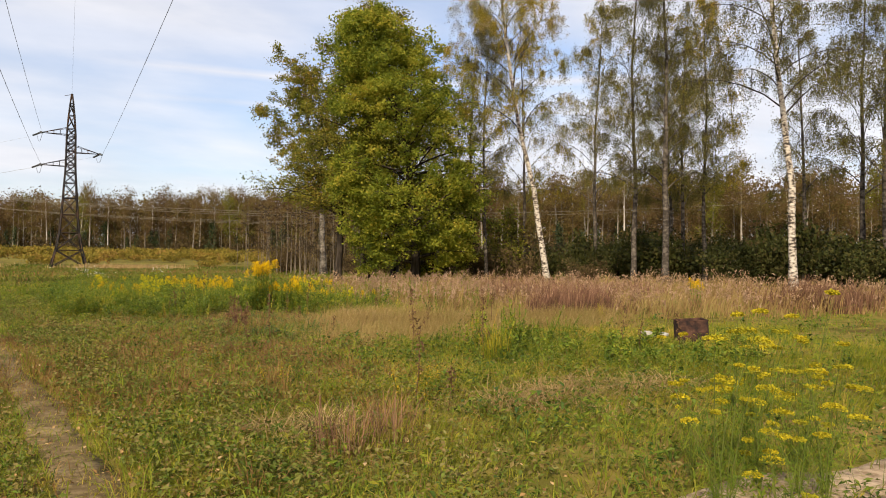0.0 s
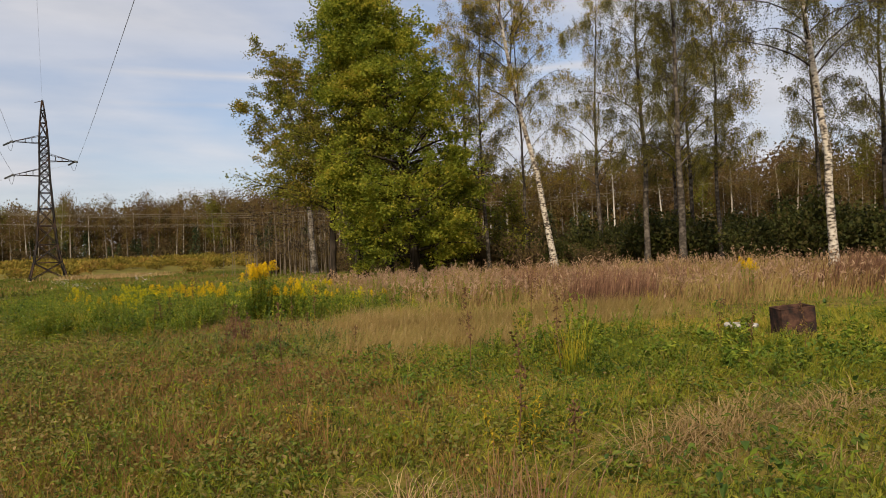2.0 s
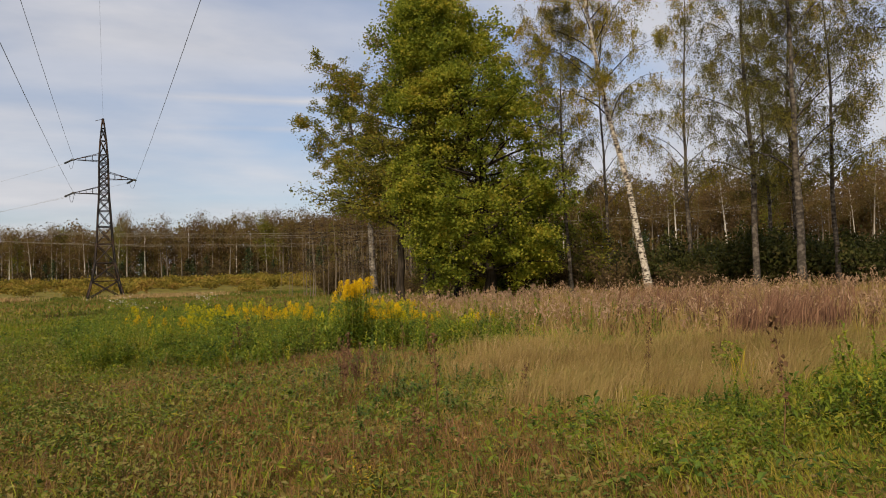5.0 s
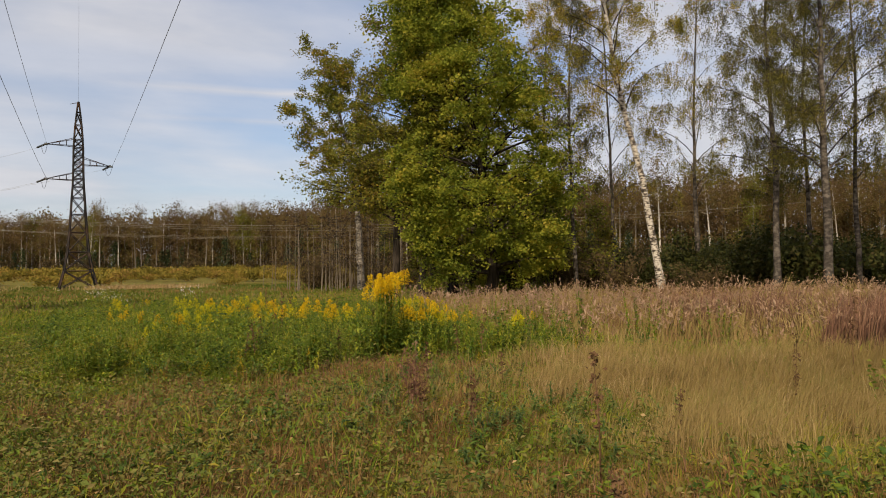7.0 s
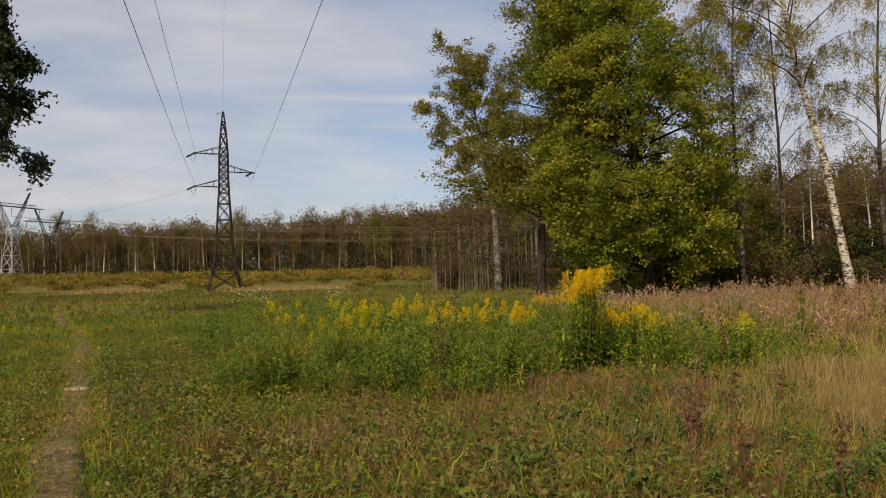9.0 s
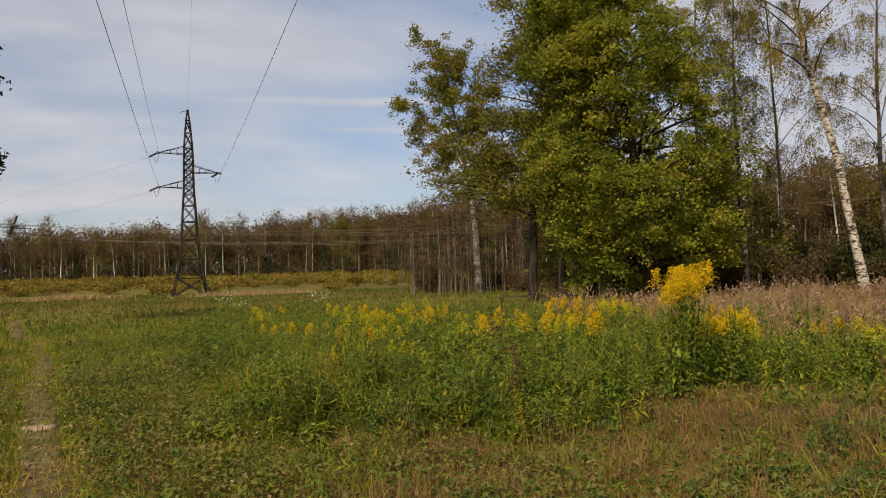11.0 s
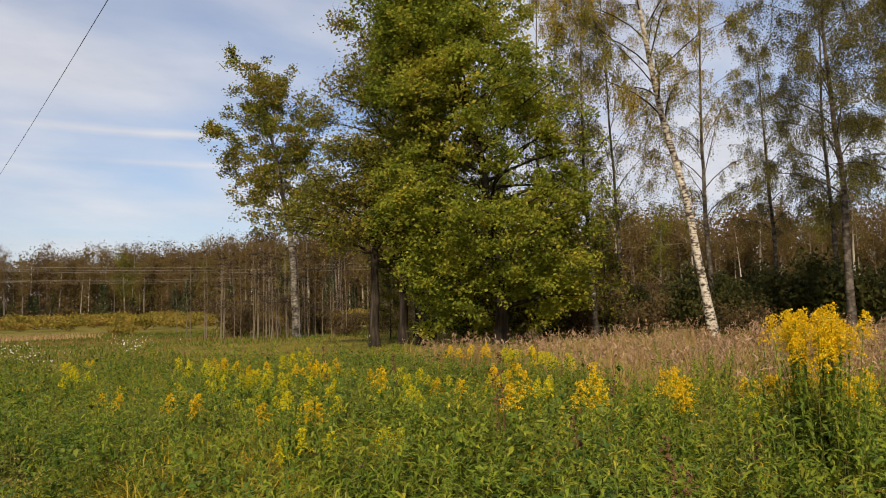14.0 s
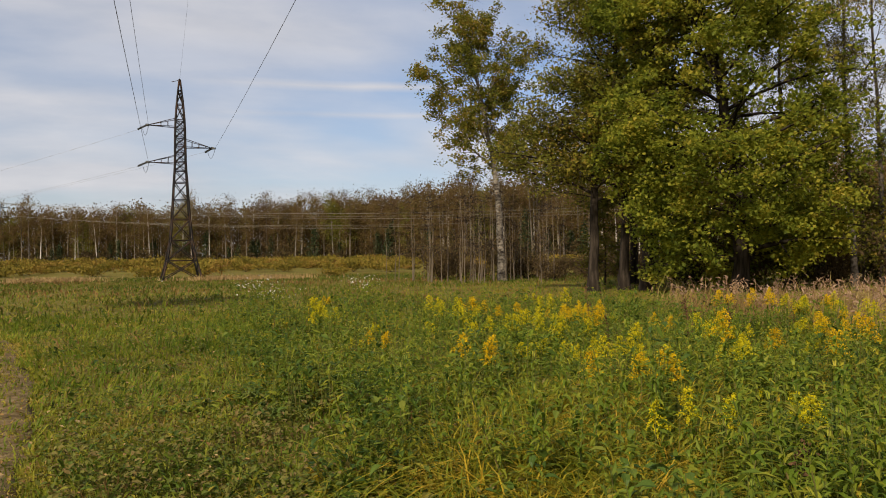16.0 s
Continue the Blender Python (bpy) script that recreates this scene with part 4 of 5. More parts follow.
def portal_tower(place, turn, mat, h=27.0):
    root = thing("transmission_tower", "grey steel tower with a splayed V-shaped head", "pylon", (0, 0, 0), "far transmission towers")
    waist = h * 0.60
    lattice([(0, 2.6), (4, 2.0), (8, 1.55), (12, 1.15), (waist, 0.85)], mat, root, brace=0.10, leg=0.16)
    for s in (-1, 1):
        bits, pts = [], []
        for f in np.linspace(0, 1, 6):
            pts.append((s * (0.85 + 5.6 * f), waist + (h - waist) * f, 0.75 * (1 - 0.75 * f)))
        for (x0, z0, w0), (x1, z1, w1) in zip(pts, pts[1:]):
            for q in (-1, 1):
                bits += [bar((x0 - w0 * 0.5, q * w0, z0), (x1 - w1 * 0.5, q * w1, z1), 0.15), bar((x0 + w0 * 0.5, q * w0, z0), (x1 + w1 * 0.5, q * w1, z1), 0.15), bar((x0 - w0 * 0.5, q * w0, z0), (x1 + w1 * 0.5, q * w1, z1), 0.09)]
        put("head_strut", *join(bits), M_STEEL, root)
    zb = h * 0.83
    bits = [bar((-11, q, zb), (11, q, zb), 0.14) for q in (-0.6, 0.6)] + [bar((-9, 0, zb + 0.9), (9, 0, zb + 0.9), 0.12)]
    bits += [bar((x, -0.6, zb), (x + 1, 0.6, zb), 0.08) for x in range(-11, 11)] + [bar((x, 0.6, zb), (x + 1, 0, zb + 0.9), 0.08) for x in range(-9, 9)]
    put("crossbeam", *join(bits), M_STEEL, root)
    for x in (-10, 0, 10):
        insulator(root, (x, 0, zb - 0.1), (x, 0, zb - 2.6))
    root.matrix_basis = pose(place[0], place[1], float(gz(*place)), 0, 0, turn)
    return root


LINES = (((-60.0, 258.0), (196.0, 86.0), 9.0, M_GALV), ((-63.0, 322.0), (222.0, 118.0), 9.0, M_STEEL))
for a, b, sag, mat in LINES:
    turn = math.degrees(math.atan2(b[1] - a[1], b[0] - a[0])) + 90
    for q in (a, b):
        portal_tower(q, turn, mat)
    for off in (-10, 0, 10):
        n = np.array((-(b[1] - a[1]), b[0] - a[0])) / math.hypot(b[0] - a[0], b[1] - a[1]) * -off
        for d in (-0.2, 0.2):
            wire("power_cable", "pale twin transmission cable crossing before the wood", (a[0] + n[0], a[1] + n[1] + d, float(gz(*a)) + 19.6), (b[0] + n[0], b[1] + n[1] + d, float(gz(*b)) + 19.6), sag, 0.022, M_PALEWIRE, group="far transmission lines")

# ---- meadow growth ----
TANZ = [(4.9, 15.6), (5.2, 17.6), (6.5, 19.4), (9.5, 18.6), (14.0, 16.8), (12.0, 14.6), (9.0, 13.8), (6.2, 13.2), (4.7, 13.4)]
REEDZ = [(11.0, 38.5), (18.0, 38.0), (27.0, 34.0), (32.0, 24.0), (30.0, 15.0), (22.0, 13.5), (15.0, 15.8), (11.0, 19.6), (9.2, 22.6), (9.5, 28.0)]
LUSHZ = [(0.0, 21.6), (2.0, 20.5), (4.0, 20.9), (6.0, 20.9), (9.0, 20.4), (9.6, 24.0), (10.0, 34.0), (12.0, 40.0), (5.0, 46.0), (-0.5, 44.0), (-0.8, 30.0)]
BROWNZ = [(-3.0, 12.5), (0.6, 11.0), (2.5, 9.6), (4.6, 11.6), (3.0, 14.0), (4.4, 18.4), (6.6, 20.2), (4.6, 20.8), (2.2, 20.3), (-0.2, 20.5), (-1.0, 17.0)]

ARCHZ = [(-0.5, 23.5), (0.9, 22.9), (2.9, 25.6), (2.2, 27.2), (0.5, 26.2)]
LEFTZ = [(-14, 22), (-3.5, 22), (-4.1, 27), (-5.2, 34), (-8, 41), (-18, 41)]
BROWNZ2 = [(-3.5, 9.5), (0.0, 9.0), (1.6, 7.6), (3.4, 8.6), (4.8, 11.4), (4.6, 13.2), (3.0, 14.2), (0.0, 16.0), (-3.5, 15.5)]


def around(n, rng, r0=1.1, r1=58.0):
    """Places in the meadow to both sides of the path, thinning out away from it."""
    y0 = rng.uniform(-2, 25, n)
    r = r0 * np.exp(rng.uniform(0, 1, n) * math.log(r1 / r0))
    az = np.radians(rng.uniform(-24, 66, n))
    x, y = path_x(y0) + r * np.sin(az), y0 + r * np.cos(az)
    return x, y, r


def stuff(name, label, category, v, f, mat):
    return tagged(put(name, v, f, mat), label, category, kind="stuff")


rng = np.random.default_rng(400)
PER = 13
x, y, r = (np.repeat(q, PER) for q in around(16500, rng))
loose = rng.uniform(size=len(x)) < 0.25
jx, jy, jr = around(len(x), rng)
x, y, r = np.where(loose, jx, x), np.where(loose, jy, y), np.where(loose, jr, r)
ox, oy = rng.normal(0, 1, len(x)) * (0.05 + 0.012 * r), rng.normal(0, 1, len(x)) * (0.05 + 0.012 * r)
x, y = x + ox, y + oy
clear = np.abs(x - path_x(y) - 0.05 * np.sin(0.9 * y)) > rng.uniform(0.08, 0.38, len(x)) - 0.35 * (rng.uniform(size=len(x)) < 0.10)
clear &= ~((((x - 5.0) / 1.8) ** 2 + ((y - 3.15) / 0.85) ** 2 < 1) & (rng.uniform(size=len(x)) < 0.93))
x, y, r, lean = x[clear], y[clear], r[clear], np.arctan2(oy, ox)[clear]
lean = lean + rng.normal(0, 0.7, len(lean))
roll = rng.uniform(size=len(x))
tan, reed = inside(x, y, TANZ, 0.35), inside(x, y, REEDZ, 0.5)
lush, brn = inside(x, y, LUSHZ, 0.3) | inside(x, y, LEFTZ, 0.3), inside(x, y, BROWNZ, 0.5) | inside(x, y, BROWNZ2, 0.6)
patch = 0.5 + 0.5 * np.sin(0.9 * x + 1.7 * np.sin(0.6 * y)) * np.cos(0.8 * y + 1.3 * np.sin(0.5 * x))
tan_s = tan & (roll < 0.58 + 0.4 * patch)
reed_s = reed & ~tan_s & (roll < 0.42 + 0.45 * patch)
brn_s = ~tan_s & ~reed_s & ((brn & (roll < 0.42 + 0.55 * patch)) | (~lush & (roll < np.where((x < 0.8) & (y > 17), 0.03, 0.05) + np.where((x < 0.8) & (y > 17), 0.12, 0.32) * patch ** 2)))
bare = lush & (roll < 0.45)
lush_s = ~tan_s & ~reed_s & ~brn_s & ~bare & (lush | reed | (roll > 0.93))
green_s = ~(tan_s | reed_s | brn_s | lush_s | bare)
wide = 1 + r / 9


def sward(name, label, mask, hgt, width, bend, mat):
    k = np.flatnonzero(mask)
    n = len(k)
    clump = 0.45 + 0.35 * mound(1.7 * x[k], 1.7 * y[k]) + 0.75 * mound(0.6 * x[k] + 3, 0.6 * y[k]) ** 2
    stuff(name, label, "grass", *blades(on_ground(x[k], y[k], -0.01), hgt * clump * rng.uniform(0.55, 1.35, n), width * wide[k], bend, rng, lean[k]), mat)


sward("meadow_grass", "short trampled yellowish green meadow grass", green_s, 0.115, 0.0055, 1.25, M_GRASS)
sward("lush_grass", "taller fresh green grass among the weeds", lush_s, 0.27, 0.0075, 1.0, M_LUSH)
sward("brown_grass", "withered reddish brown grass and seed stalks", brn_s, 0.16, 0.0055, 0.9, M_BROWN)
sward("dry_grass", "tall fine dry straw-coloured grass", tan_s, 0.40, 0.0030, 0.9, M_TAN)
sward("reed_grass", "tall withered brownish pink reed grass", reed_s, 0.50, 0.006, 0.75, M_REED)



def zone_blades(name, label, zone, n, hgt, width, bend, mat, ragged=0.4, uneven=0.6):
    """A dense stand of fine stalks over one patch of the plan, higher and lower by clumps."""
    z = np.array(zone)
    bx, by = rng.uniform(z[:, 0].min() - 0.5, z[:, 0].max() + 0.5, n), rng.uniform(z[:, 1].min() - 0.5, z[:, 1].max() + 0.5, n)
    ok = inside(bx, by, zone, ragged) & ~(bare_spot(bx, by) & (rng.uniform(size=n) < 0.78)) & (rng.uniform(size=n) < 0.25 + 0.9 * mound(1.3 * bx, 1.1 * by))
    bx, by = bx[ok], by[ok]
    m = len(bx)
    tall_ = (1 - uneven) + uneven * (mound(0.8 * bx + 2, 0.8 * by) + 0.5 * mound(2.3 * bx, 2.3 * by + 1))
    sway = 0.9 * np.sin(0.5 * bx) + 1.3 * np.sin(0.7 * by) + rng.normal(0, 0.8, m)
    stuff(name, label, "grass", *blades(on_ground(bx, by, -0.01), hgt * tall_ * rng.uniform(0.6, 1.25, m), width * (1 + np.hypot(bx, by - 8) / 14), bend, rng, sway), mat)
    return bx, by, tall_


zone_blades("straw_haze", "soft haze of very fine dry straw-coloured grass", TANZ, 52000, 0.46, 0.0030, 0.7, M_HAZE)
zone_blades("straw_haze", "soft haze of fine dry grass thinning out", [(4.4, 12.6), (9.5, 13.2), (15.5, 16.2), (12.0, 19.2), (6.0, 20.0), (4.2, 18.0)], 30000, 0.34, 0.0030, 0.9, M_HAZE, 0.8)
bx, by, bt = zone_blades("reed_stand", "dense stand of withered pinkish brown reed grass", REEDZ, 48000, 0.80, 0.0075, 0.6, M_REED, 0.8, 0.95)
q = np.flatnonzero(rng.uniform(size=len(bx)) < 0.10)
tips = on_ground(bx[q], by[q]) + UP * (0.74 * bt[q] * rng.uniform(0.85, 1.2, len(q)))[:, None]
tips = np.repeat(tips, 4, 0) + rng.normal(0, 1, (len(q) * 4, 3)) * np.array((0.03, 0.03, 0.07))
stuff("reed_plumes", "feathery buff seed plumes over the reed grass", "grass", *leaves(tips, 0.13, rng, aspect=0.3, droop=-0.6), M_PLUME)
# dark withered herb stems standing in drifts among the reeds
for zone in ([(13.5, 21.0), (18.0, 19.5), (20.0, 23.0), (16.0, 26.5), (13.0, 24.5)], [(11.5, 17.2), (13.5, 16.4), (15.0, 18.0), (12.5, 19.5)], [(20.5, 15.0), (23.5, 15.5), (24.0, 19.0), (21.0, 18.0)]):
    zone_blades("withered_stems", "drift of withered reddish brown herb stems", zone, 6500, 0.98, 0.009, 0.3, M_DEADSTEM, 0.5)
zone_blades("withered_stems", "short reddish brown withered stems in turf", BROWNZ, 15000, 0.24, 0.0038, 0.4, M_DEADSTEM, 0.7, 0.8)

zone_blades("rank_grass", "rank yellowish green grass round the iron box", [(2.6, 4.6), (5.0, 4.2), (13.0, 5.5), (15.0, 12.8), (6.0, 13.6), (2.8, 10.4)], 66000, 0.27, 0.0048, 1.15, M_GRASS, 0.8, 0.85)
zone_blades("turf_grass", "short worn olive turf grass", [(-3.0, 6.0), (3.0, 5.0), (4.8, 10.0), (5.0, 19.0), (6.5, 20.5), (-1.0, 21.0), (-3.4, 14.0)], 36000, 0.11, 0.0042, 1.2, M_GRASS, 0.8, 0.85)
for zone in (BROWNZ, BROWNZ2):
    zone_blades("sere_turf", "reddish brown withered turf grass", zone, 44000, 0.19, 0.0042, 0.9, M_BROWN, 0.9, 0.85)
zone_blades("verge_grass", "fresh green meadow grass beside the path", [(-11.0, 20.5), (0.2, 20.5), (0.8, 25.0), (1.0, 34.0), (-1.0, 45.0), (-14.0, 45.0)], 52000, 0.20, 0.0065, 1.1, M_LUSH, 0.8, 0.8)

# pale sere grass by the pylon's foot
for cx_, cy_, ra_, rb_ in ((6.5, 106.5, 7.0, 1.6), (-14.0, 113.0, 5.0, 1.4)):
    sx_, sy_ = rng.normal(0, 0.5, 1400) * ra_ + cx_, rng.normal(0, 0.5, 1400) * rb_ + cy_
    stuff("sere_grass", "pale bleached grass near the pylon", "grass", *blades(on_ground(sx_, sy_, -0.02), rng.uniform(0.4, 0.9, 1400), 0.07, 0.5, rng), M_TAN)

# short growth creeping in over the path's edges
ey = rng.uniform(-1, 40, 19000)
ex = path_x(ey) + 0.05 * np.sin(0.9 * ey) + rng.choice((-1, 1), 19000) * np.abs(rng.normal(0.23, 0.13, 19000)) * (0.65 + 0.6 * mound(0.4 * ey, 1.1 * ey))
stuff("path_edge_grass", "short trampled grass along the path edges", "grass", *blades(on_ground(ex, ey, 0.0), rng.uniform(0.02, 0.085, 19000), 0.006 + 0.0006 * np.abs(ey - 8), 1.2, rng), M_GRASS)

# coarser growth out towards the pylon
fx, fy = rng.uniform(-70, 45, 52000), 34 + 94 * rng.uniform(size=52000) ** 0.9
ok = ~inside(fx, fy, REEDZ) & (np.abs(fx - path_x(fy)) > 0.3) & ~((fx > 9) & (fy < 62))
fx, fy = fx[ok], fy[ok]
band = np.sin(0.11 * fx + 0.5 * np.sin(0.07 * fy)) * np.sin(0.16 * fy + 0.6 * np.sin(0.05 * fx))
dry = (rng.uniform(size=len(fx)) < np.where(band > 0.35, 0.35, 0.05))
for mask, nm, lb, mt, hg in ((~dry, "rough_grass", "rank olive grass of the far meadow", M_MEADOW, 0.26), (dry, "sere_grass", "dry brownish grass streaks in the far meadow", M_BROWN, 0.30)):
    q = np.flatnonzero(mask)
    stuff(nm, lb, "grass", *blades(on_ground(fx[q], fy[q], -0.02), hg * rng.uniform(0.6, 1.4, len(q)), 0.010 + 0.0009 * fy[q], 0.8, rng), mt)

# plumes on the reeds
k = np.flatnonzero(reed_s & (rng.uniform(size=len(x)) < 0.09))
tops = on_ground(x[k], y[k]) + UP * rng.uniform(0.30, 0.75, (len(k), 1))
pl = np.repeat(tops, 5, 0) + rng.normal(0, 1, (len(k) * 5, 3)) * np.array((0.03, 0.03, 0.09))
stuff("reed_plumes", "feathery pale pinkish seed plumes of reed grass", "grass", *leaves(pl, 0.13, rng, aspect=0.3, droop=-0.7), M_PLUME)

# leafy weeds
x2, y2, r2 = around(38000, rng, 1.3, 45.0)
keep = (np.abs(x2 - path_x(y2)) > 0.45) & ~inside(x2, y2, TANZ) & ~inside(x2, y2, REEDZ)
keep &= inside(x2, y2, LUSHZ, 0.3) | (inside(x2, y2, LEFTZ, 0.3) & (rng.uniform(size=len(x2)) < 0.7)) | (rng.uniform(size=len(x2)) < 0.13) | ((x2 > 3.5) & (y2 < 13) & (rng.uniform(size=len(x2)) < 0.6))
keep &= ~inside(x2, y2, ARCHZ, 0.25) | (rng.uniform(size=len(x2)) < 0.15)
x2, y2, r2 = x2[keep], y2[keep], r2[keep]
hill = mound(x2, y2)
tallness = np.where(inside(x2, y2, LUSHZ, 0.3), 0.16 + 0.72 * hill, np.where((x2 > 3.5) & (y2 < 13), 0.12 + 0.26 * hill, 0.22)) * rng.uniform(0.55, 1.2, len(x2))
nl = 9
cx = np.repeat(on_ground(x2, y2), nl, 0)
hh = np.repeat(tallness, nl) * rng.uniform(0.1, 1.0, len(cx))
cx = cx + np.stack([rng.normal(0, 0.07, len(cx)), rng.normal(0, 0.07, len(cx)), hh], 1)
stuff("weeds", "leafy green meadow weeds and nettles", "weeds", *leaves(cx, np.repeat(0.056 + 0.002 * r2, nl), rng, aspect=0.32, droop=0.25), M_WEED)
st = on_ground(x2, y2)
stuff("weed_stems", "thin upright stems of meadow weeds", "weeds", *ribbons(st, st + UP * tallness[:, None] + rng.normal(0, 0.05, st.shape), 0.0025 + 0.0003 * r2, rng), M_WEEDSTEM)
bw = np.flatnonzero((mound(x2 + 4.0, y2 - 2.0) > 0.62) & (rng.uniform(size=len(x2)) < 0.5))
cb = np.repeat(st[bw], 5, 0) + rng.normal(0, 1, (len(bw) * 5, 3)) * np.array((0.09, 0.09, 0)) + UP * (np.repeat(tallness[bw], 5) * rng.uniform(0.3, 1.0, len(bw) * 5))[:, None]
stuff("broad_weeds", "broad-leaved dark green weeds in clumps", "weeds", *ovate(cb, np.repeat(0.062 + 0.002 * r2[bw], 5), rng), M_BROADWEED)


def leafy_stand(name, label, zone, n, limit, h0, h1, leaf, mat, shift, seed):
    """A stand of leafy stems: arching lance leaves set spirally up each stem."""
    rg = np.random.default_rng(seed)
    sx, sy, sr = around(n, rg, 1.6, 22.0)
    ok = inside(sx, sy, zone, 0.9) & (np.abs(sx - path_x(sy)) > 0.6) & (rg.uniform(size=n) < 0.15 + 1.1 * mound(1.1 * sx + shift, 1.1 * sy - shift)) & ~(inside(sx, sy, ARCHZ, 0.25) & (rg.uniform(size=n) < 0.8))
    k = np.flatnonzero(ok)[:limit]
    sx, sy = sx[k], sy[k]
    m, per = len(k), 20
    top = (h0 + (h1 - h0) * mound(0.9 * sx + shift, 0.9 * sy)) * rg.uniform(0.6, 1.15, m) * np.clip((sx - path_x(sy) - 0.5) / 5.0, 0.28, 1)
    tilt = rg.normal(0, 0.07, (m, 2))
    f = np.tile(np.linspace(0.12, 1.0, per), m) + rg.normal(0, 0.02, m * per)
    base = np.repeat(on_ground(sx, sy), per, 0)
    p = base + np.stack([np.repeat(tilt[:, 0], per) * f ** 2, np.repeat(tilt[:, 1], per) * f ** 2, np.repeat(top, per) * f], 1)
    az = np.tile(np.arange(per) * 2.399, m) + np.repeat(rg.uniform(0, 6.28, m), per) + rg.normal(0, 0.25, m * per)
    size = leaf * (1.15 - 0.6 * f) * rg.uniform(0.75, 1.25, m * per)
    stuff(name, label, "weeds", *arcs(p, size, (size * 0.24).reshape(-1, 1), rg, az, rg.uniform(0.7, 1.3, m * per)), mat)
    g = on_ground(sx, sy)
    stuff(name + "_stems", "upright stems of leafy meadow weeds", "weeds", *ribbons(g, g + np.concatenate([tilt, top[:, None]], 1), np.full(m, 0.004), rg), M_WEEDSTEM)


leafy_stand("goldenrod_leaves", "leafy green goldenrod shoots crowding together", LUSHZ, 15000, 800, 0.20, 0.76, 0.15, M_GOLDLEAF, 0.0, 701)
leafy_stand("mugwort", "dull bluish green leafy mugwort shoots", LUSHZ, 12000, 330, 0.16, 0.66, 0.13, M_MUGWORT, 2.3, 702)
leafy_stand("yellowing_shoots", "yellowing and browning leafy weed shoots", LUSHZ, 9000, 170, 0.16, 0.58, 0.12, M_YELLOWING, 4.1, 704)
leafy_stand("low_mugwort", "low greyish green mugwort clumps in worn turf", [(0.6, 15.0), (4.4, 14.2), (4.8, 17.8), (3.6, 19.2), (0.8, 18.4)], 12000, 330, 0.14, 0.32, 0.10, M_MUGWORT, 1.7, 705)
leafy_stand("weed_shoots", "low leafy green shoots near the iron box", [(5.2, 8.0), (11.5, 7.6), (12.5, 11.5), (9.0, 13.2), (5.8, 12.4), (4.4, 10.0)], 12000, 420, 0.16, 0.42, 0.11, M_WEED, 1.1, 703)


# low broad-leaved carpet and fallen leaves near the path
x3, y3, r3 = around(30000, rng, 1.2, 22.0)
keep = (np.abs(x3 - path_x(y3)) > 0.3) & ~inside(x3, y3, TANZ, 0.3) & ~inside(x3, y3, REEDZ, 0.3) & (rng.uniform(size=len(x3)) < np.where(inside(x3, y3, BROWNZ, 0.4) | inside(x3, y3, BROWNZ2, 0.4), 0.6, 0.6) * (0.25 + 1.1 * mound(1.5 * x3, 1.5 * y3 + 2)))
keep &= ~bare_spot(x3, y3)
x3, y3 = x3[keep], y3[keep]
cx = np.repeat(on_ground(x3, y3), 7, 0) + np.abs(rng.normal(0, 1, (len(x3) * 7, 3))) * np.array((0, 0, 1.0)) * np.repeat(0.045 + 0.09 * mound(1.5 * x3, 1.5 * y3 + 2), 7)[:, None] + rng.normal(0, 1, (len(x3) * 7, 3)) * np.array((0.06, 0.06, 0)) + UP * 0.03
stuff("ground_herbs", "low creeping broad-leaved meadow herbs", "weeds", *leaves(cx, 0.048, rng, aspect=0.6, droop=0.0, flat=0.55), M_HERB)
x4, y4, r4 = around(7000, rng, 1.0, 30.0)
stuff("fallen_leaves", "fallen brown and pale leaves strewn over grass", "leaves", *leaves(on_ground(x4, y4, 0.05) + UP * np.abs(rng.normal(0, 0.05, (len(x4), 1))), 0.035 + 0.001 * r4, rng, aspect=0.7, flat=0.7), M_LITTER)


def tufts(name, label, centres, per, hgt, width, bend, mat, size=0.09):
    """Arching tussocks at the given places."""
    c = np.repeat(np.asarray(centres, float), per, 0)
    o = rng.normal(0, size, c.shape)
    n = len(c)
    lean = np.arctan2(o[:, 1], o[:, 0]) + rng.normal(0, 0.5, n)
    q = c + o
    k = np.repeat(rng.uniform(0.6, 1.25, len(centres)), per)
    stuff(name, label, "grass", *arcs(on_ground(q[:, 0], q[:, 1], -0.01), hgt * k * rng.uniform(0.5, 1.15, n), width, rng, lean, bend * rng.uniform(0.4, 1.3, n)), mat)


def pick(n, r0, r1, zone=None, prob=1.0):
    xx, yy, rr = around(n, rng, r0, r1)
    ok = (np.abs(xx - path_x(yy)) > 0.5) & ~inside(xx, yy, REEDZ)
    if zone is not None:
        ok &= inside(xx, yy, zone, 0.3)
    ok &= rng.uniform(size=n) < prob
    return np.stack([xx, yy], 1)[ok]


tufts("arching_grass", "coarse arching yellow-green grass tussocks", np.array([p for p in pick(3600, 1.5, 13, LUSHZ) if mound(*p) < 0.62]), 26, 0.50, 0.010, 1.15, M_LUSH, 0.12)
ax_, ay_ = rng.uniform(-0.6, 2.9, 420), rng.uniform(22.4, 28.2, 420)
ok = inside(ax_, ay_, ARCHZ, 0.2)
tufts("arching_tussocks", "large arching tussocks of yellowing coarse grass", np.stack([ax_[ok], ay_[ok]], 1), 58, 0.56, 0.0095, 1.2, M_ARCH, 0.13)
tufts("coarse_blades", "tuft of long broad pale green grass blades", [(2.4, 23.6), (2.65, 23.9), (2.8, 23.5), (2.2, 23.95), (2.95, 23.85), (2.55, 23.25)], 22, 0.85, 0.021, 0.9, M_LUSH, 0.10)
tufts("grass_tussocks", "rank green grass tussocks in the meadow", pick(2400, 1.3, 12, None, 0.5), 20, 0.27, 0.007, 0.9, M_GRASS)
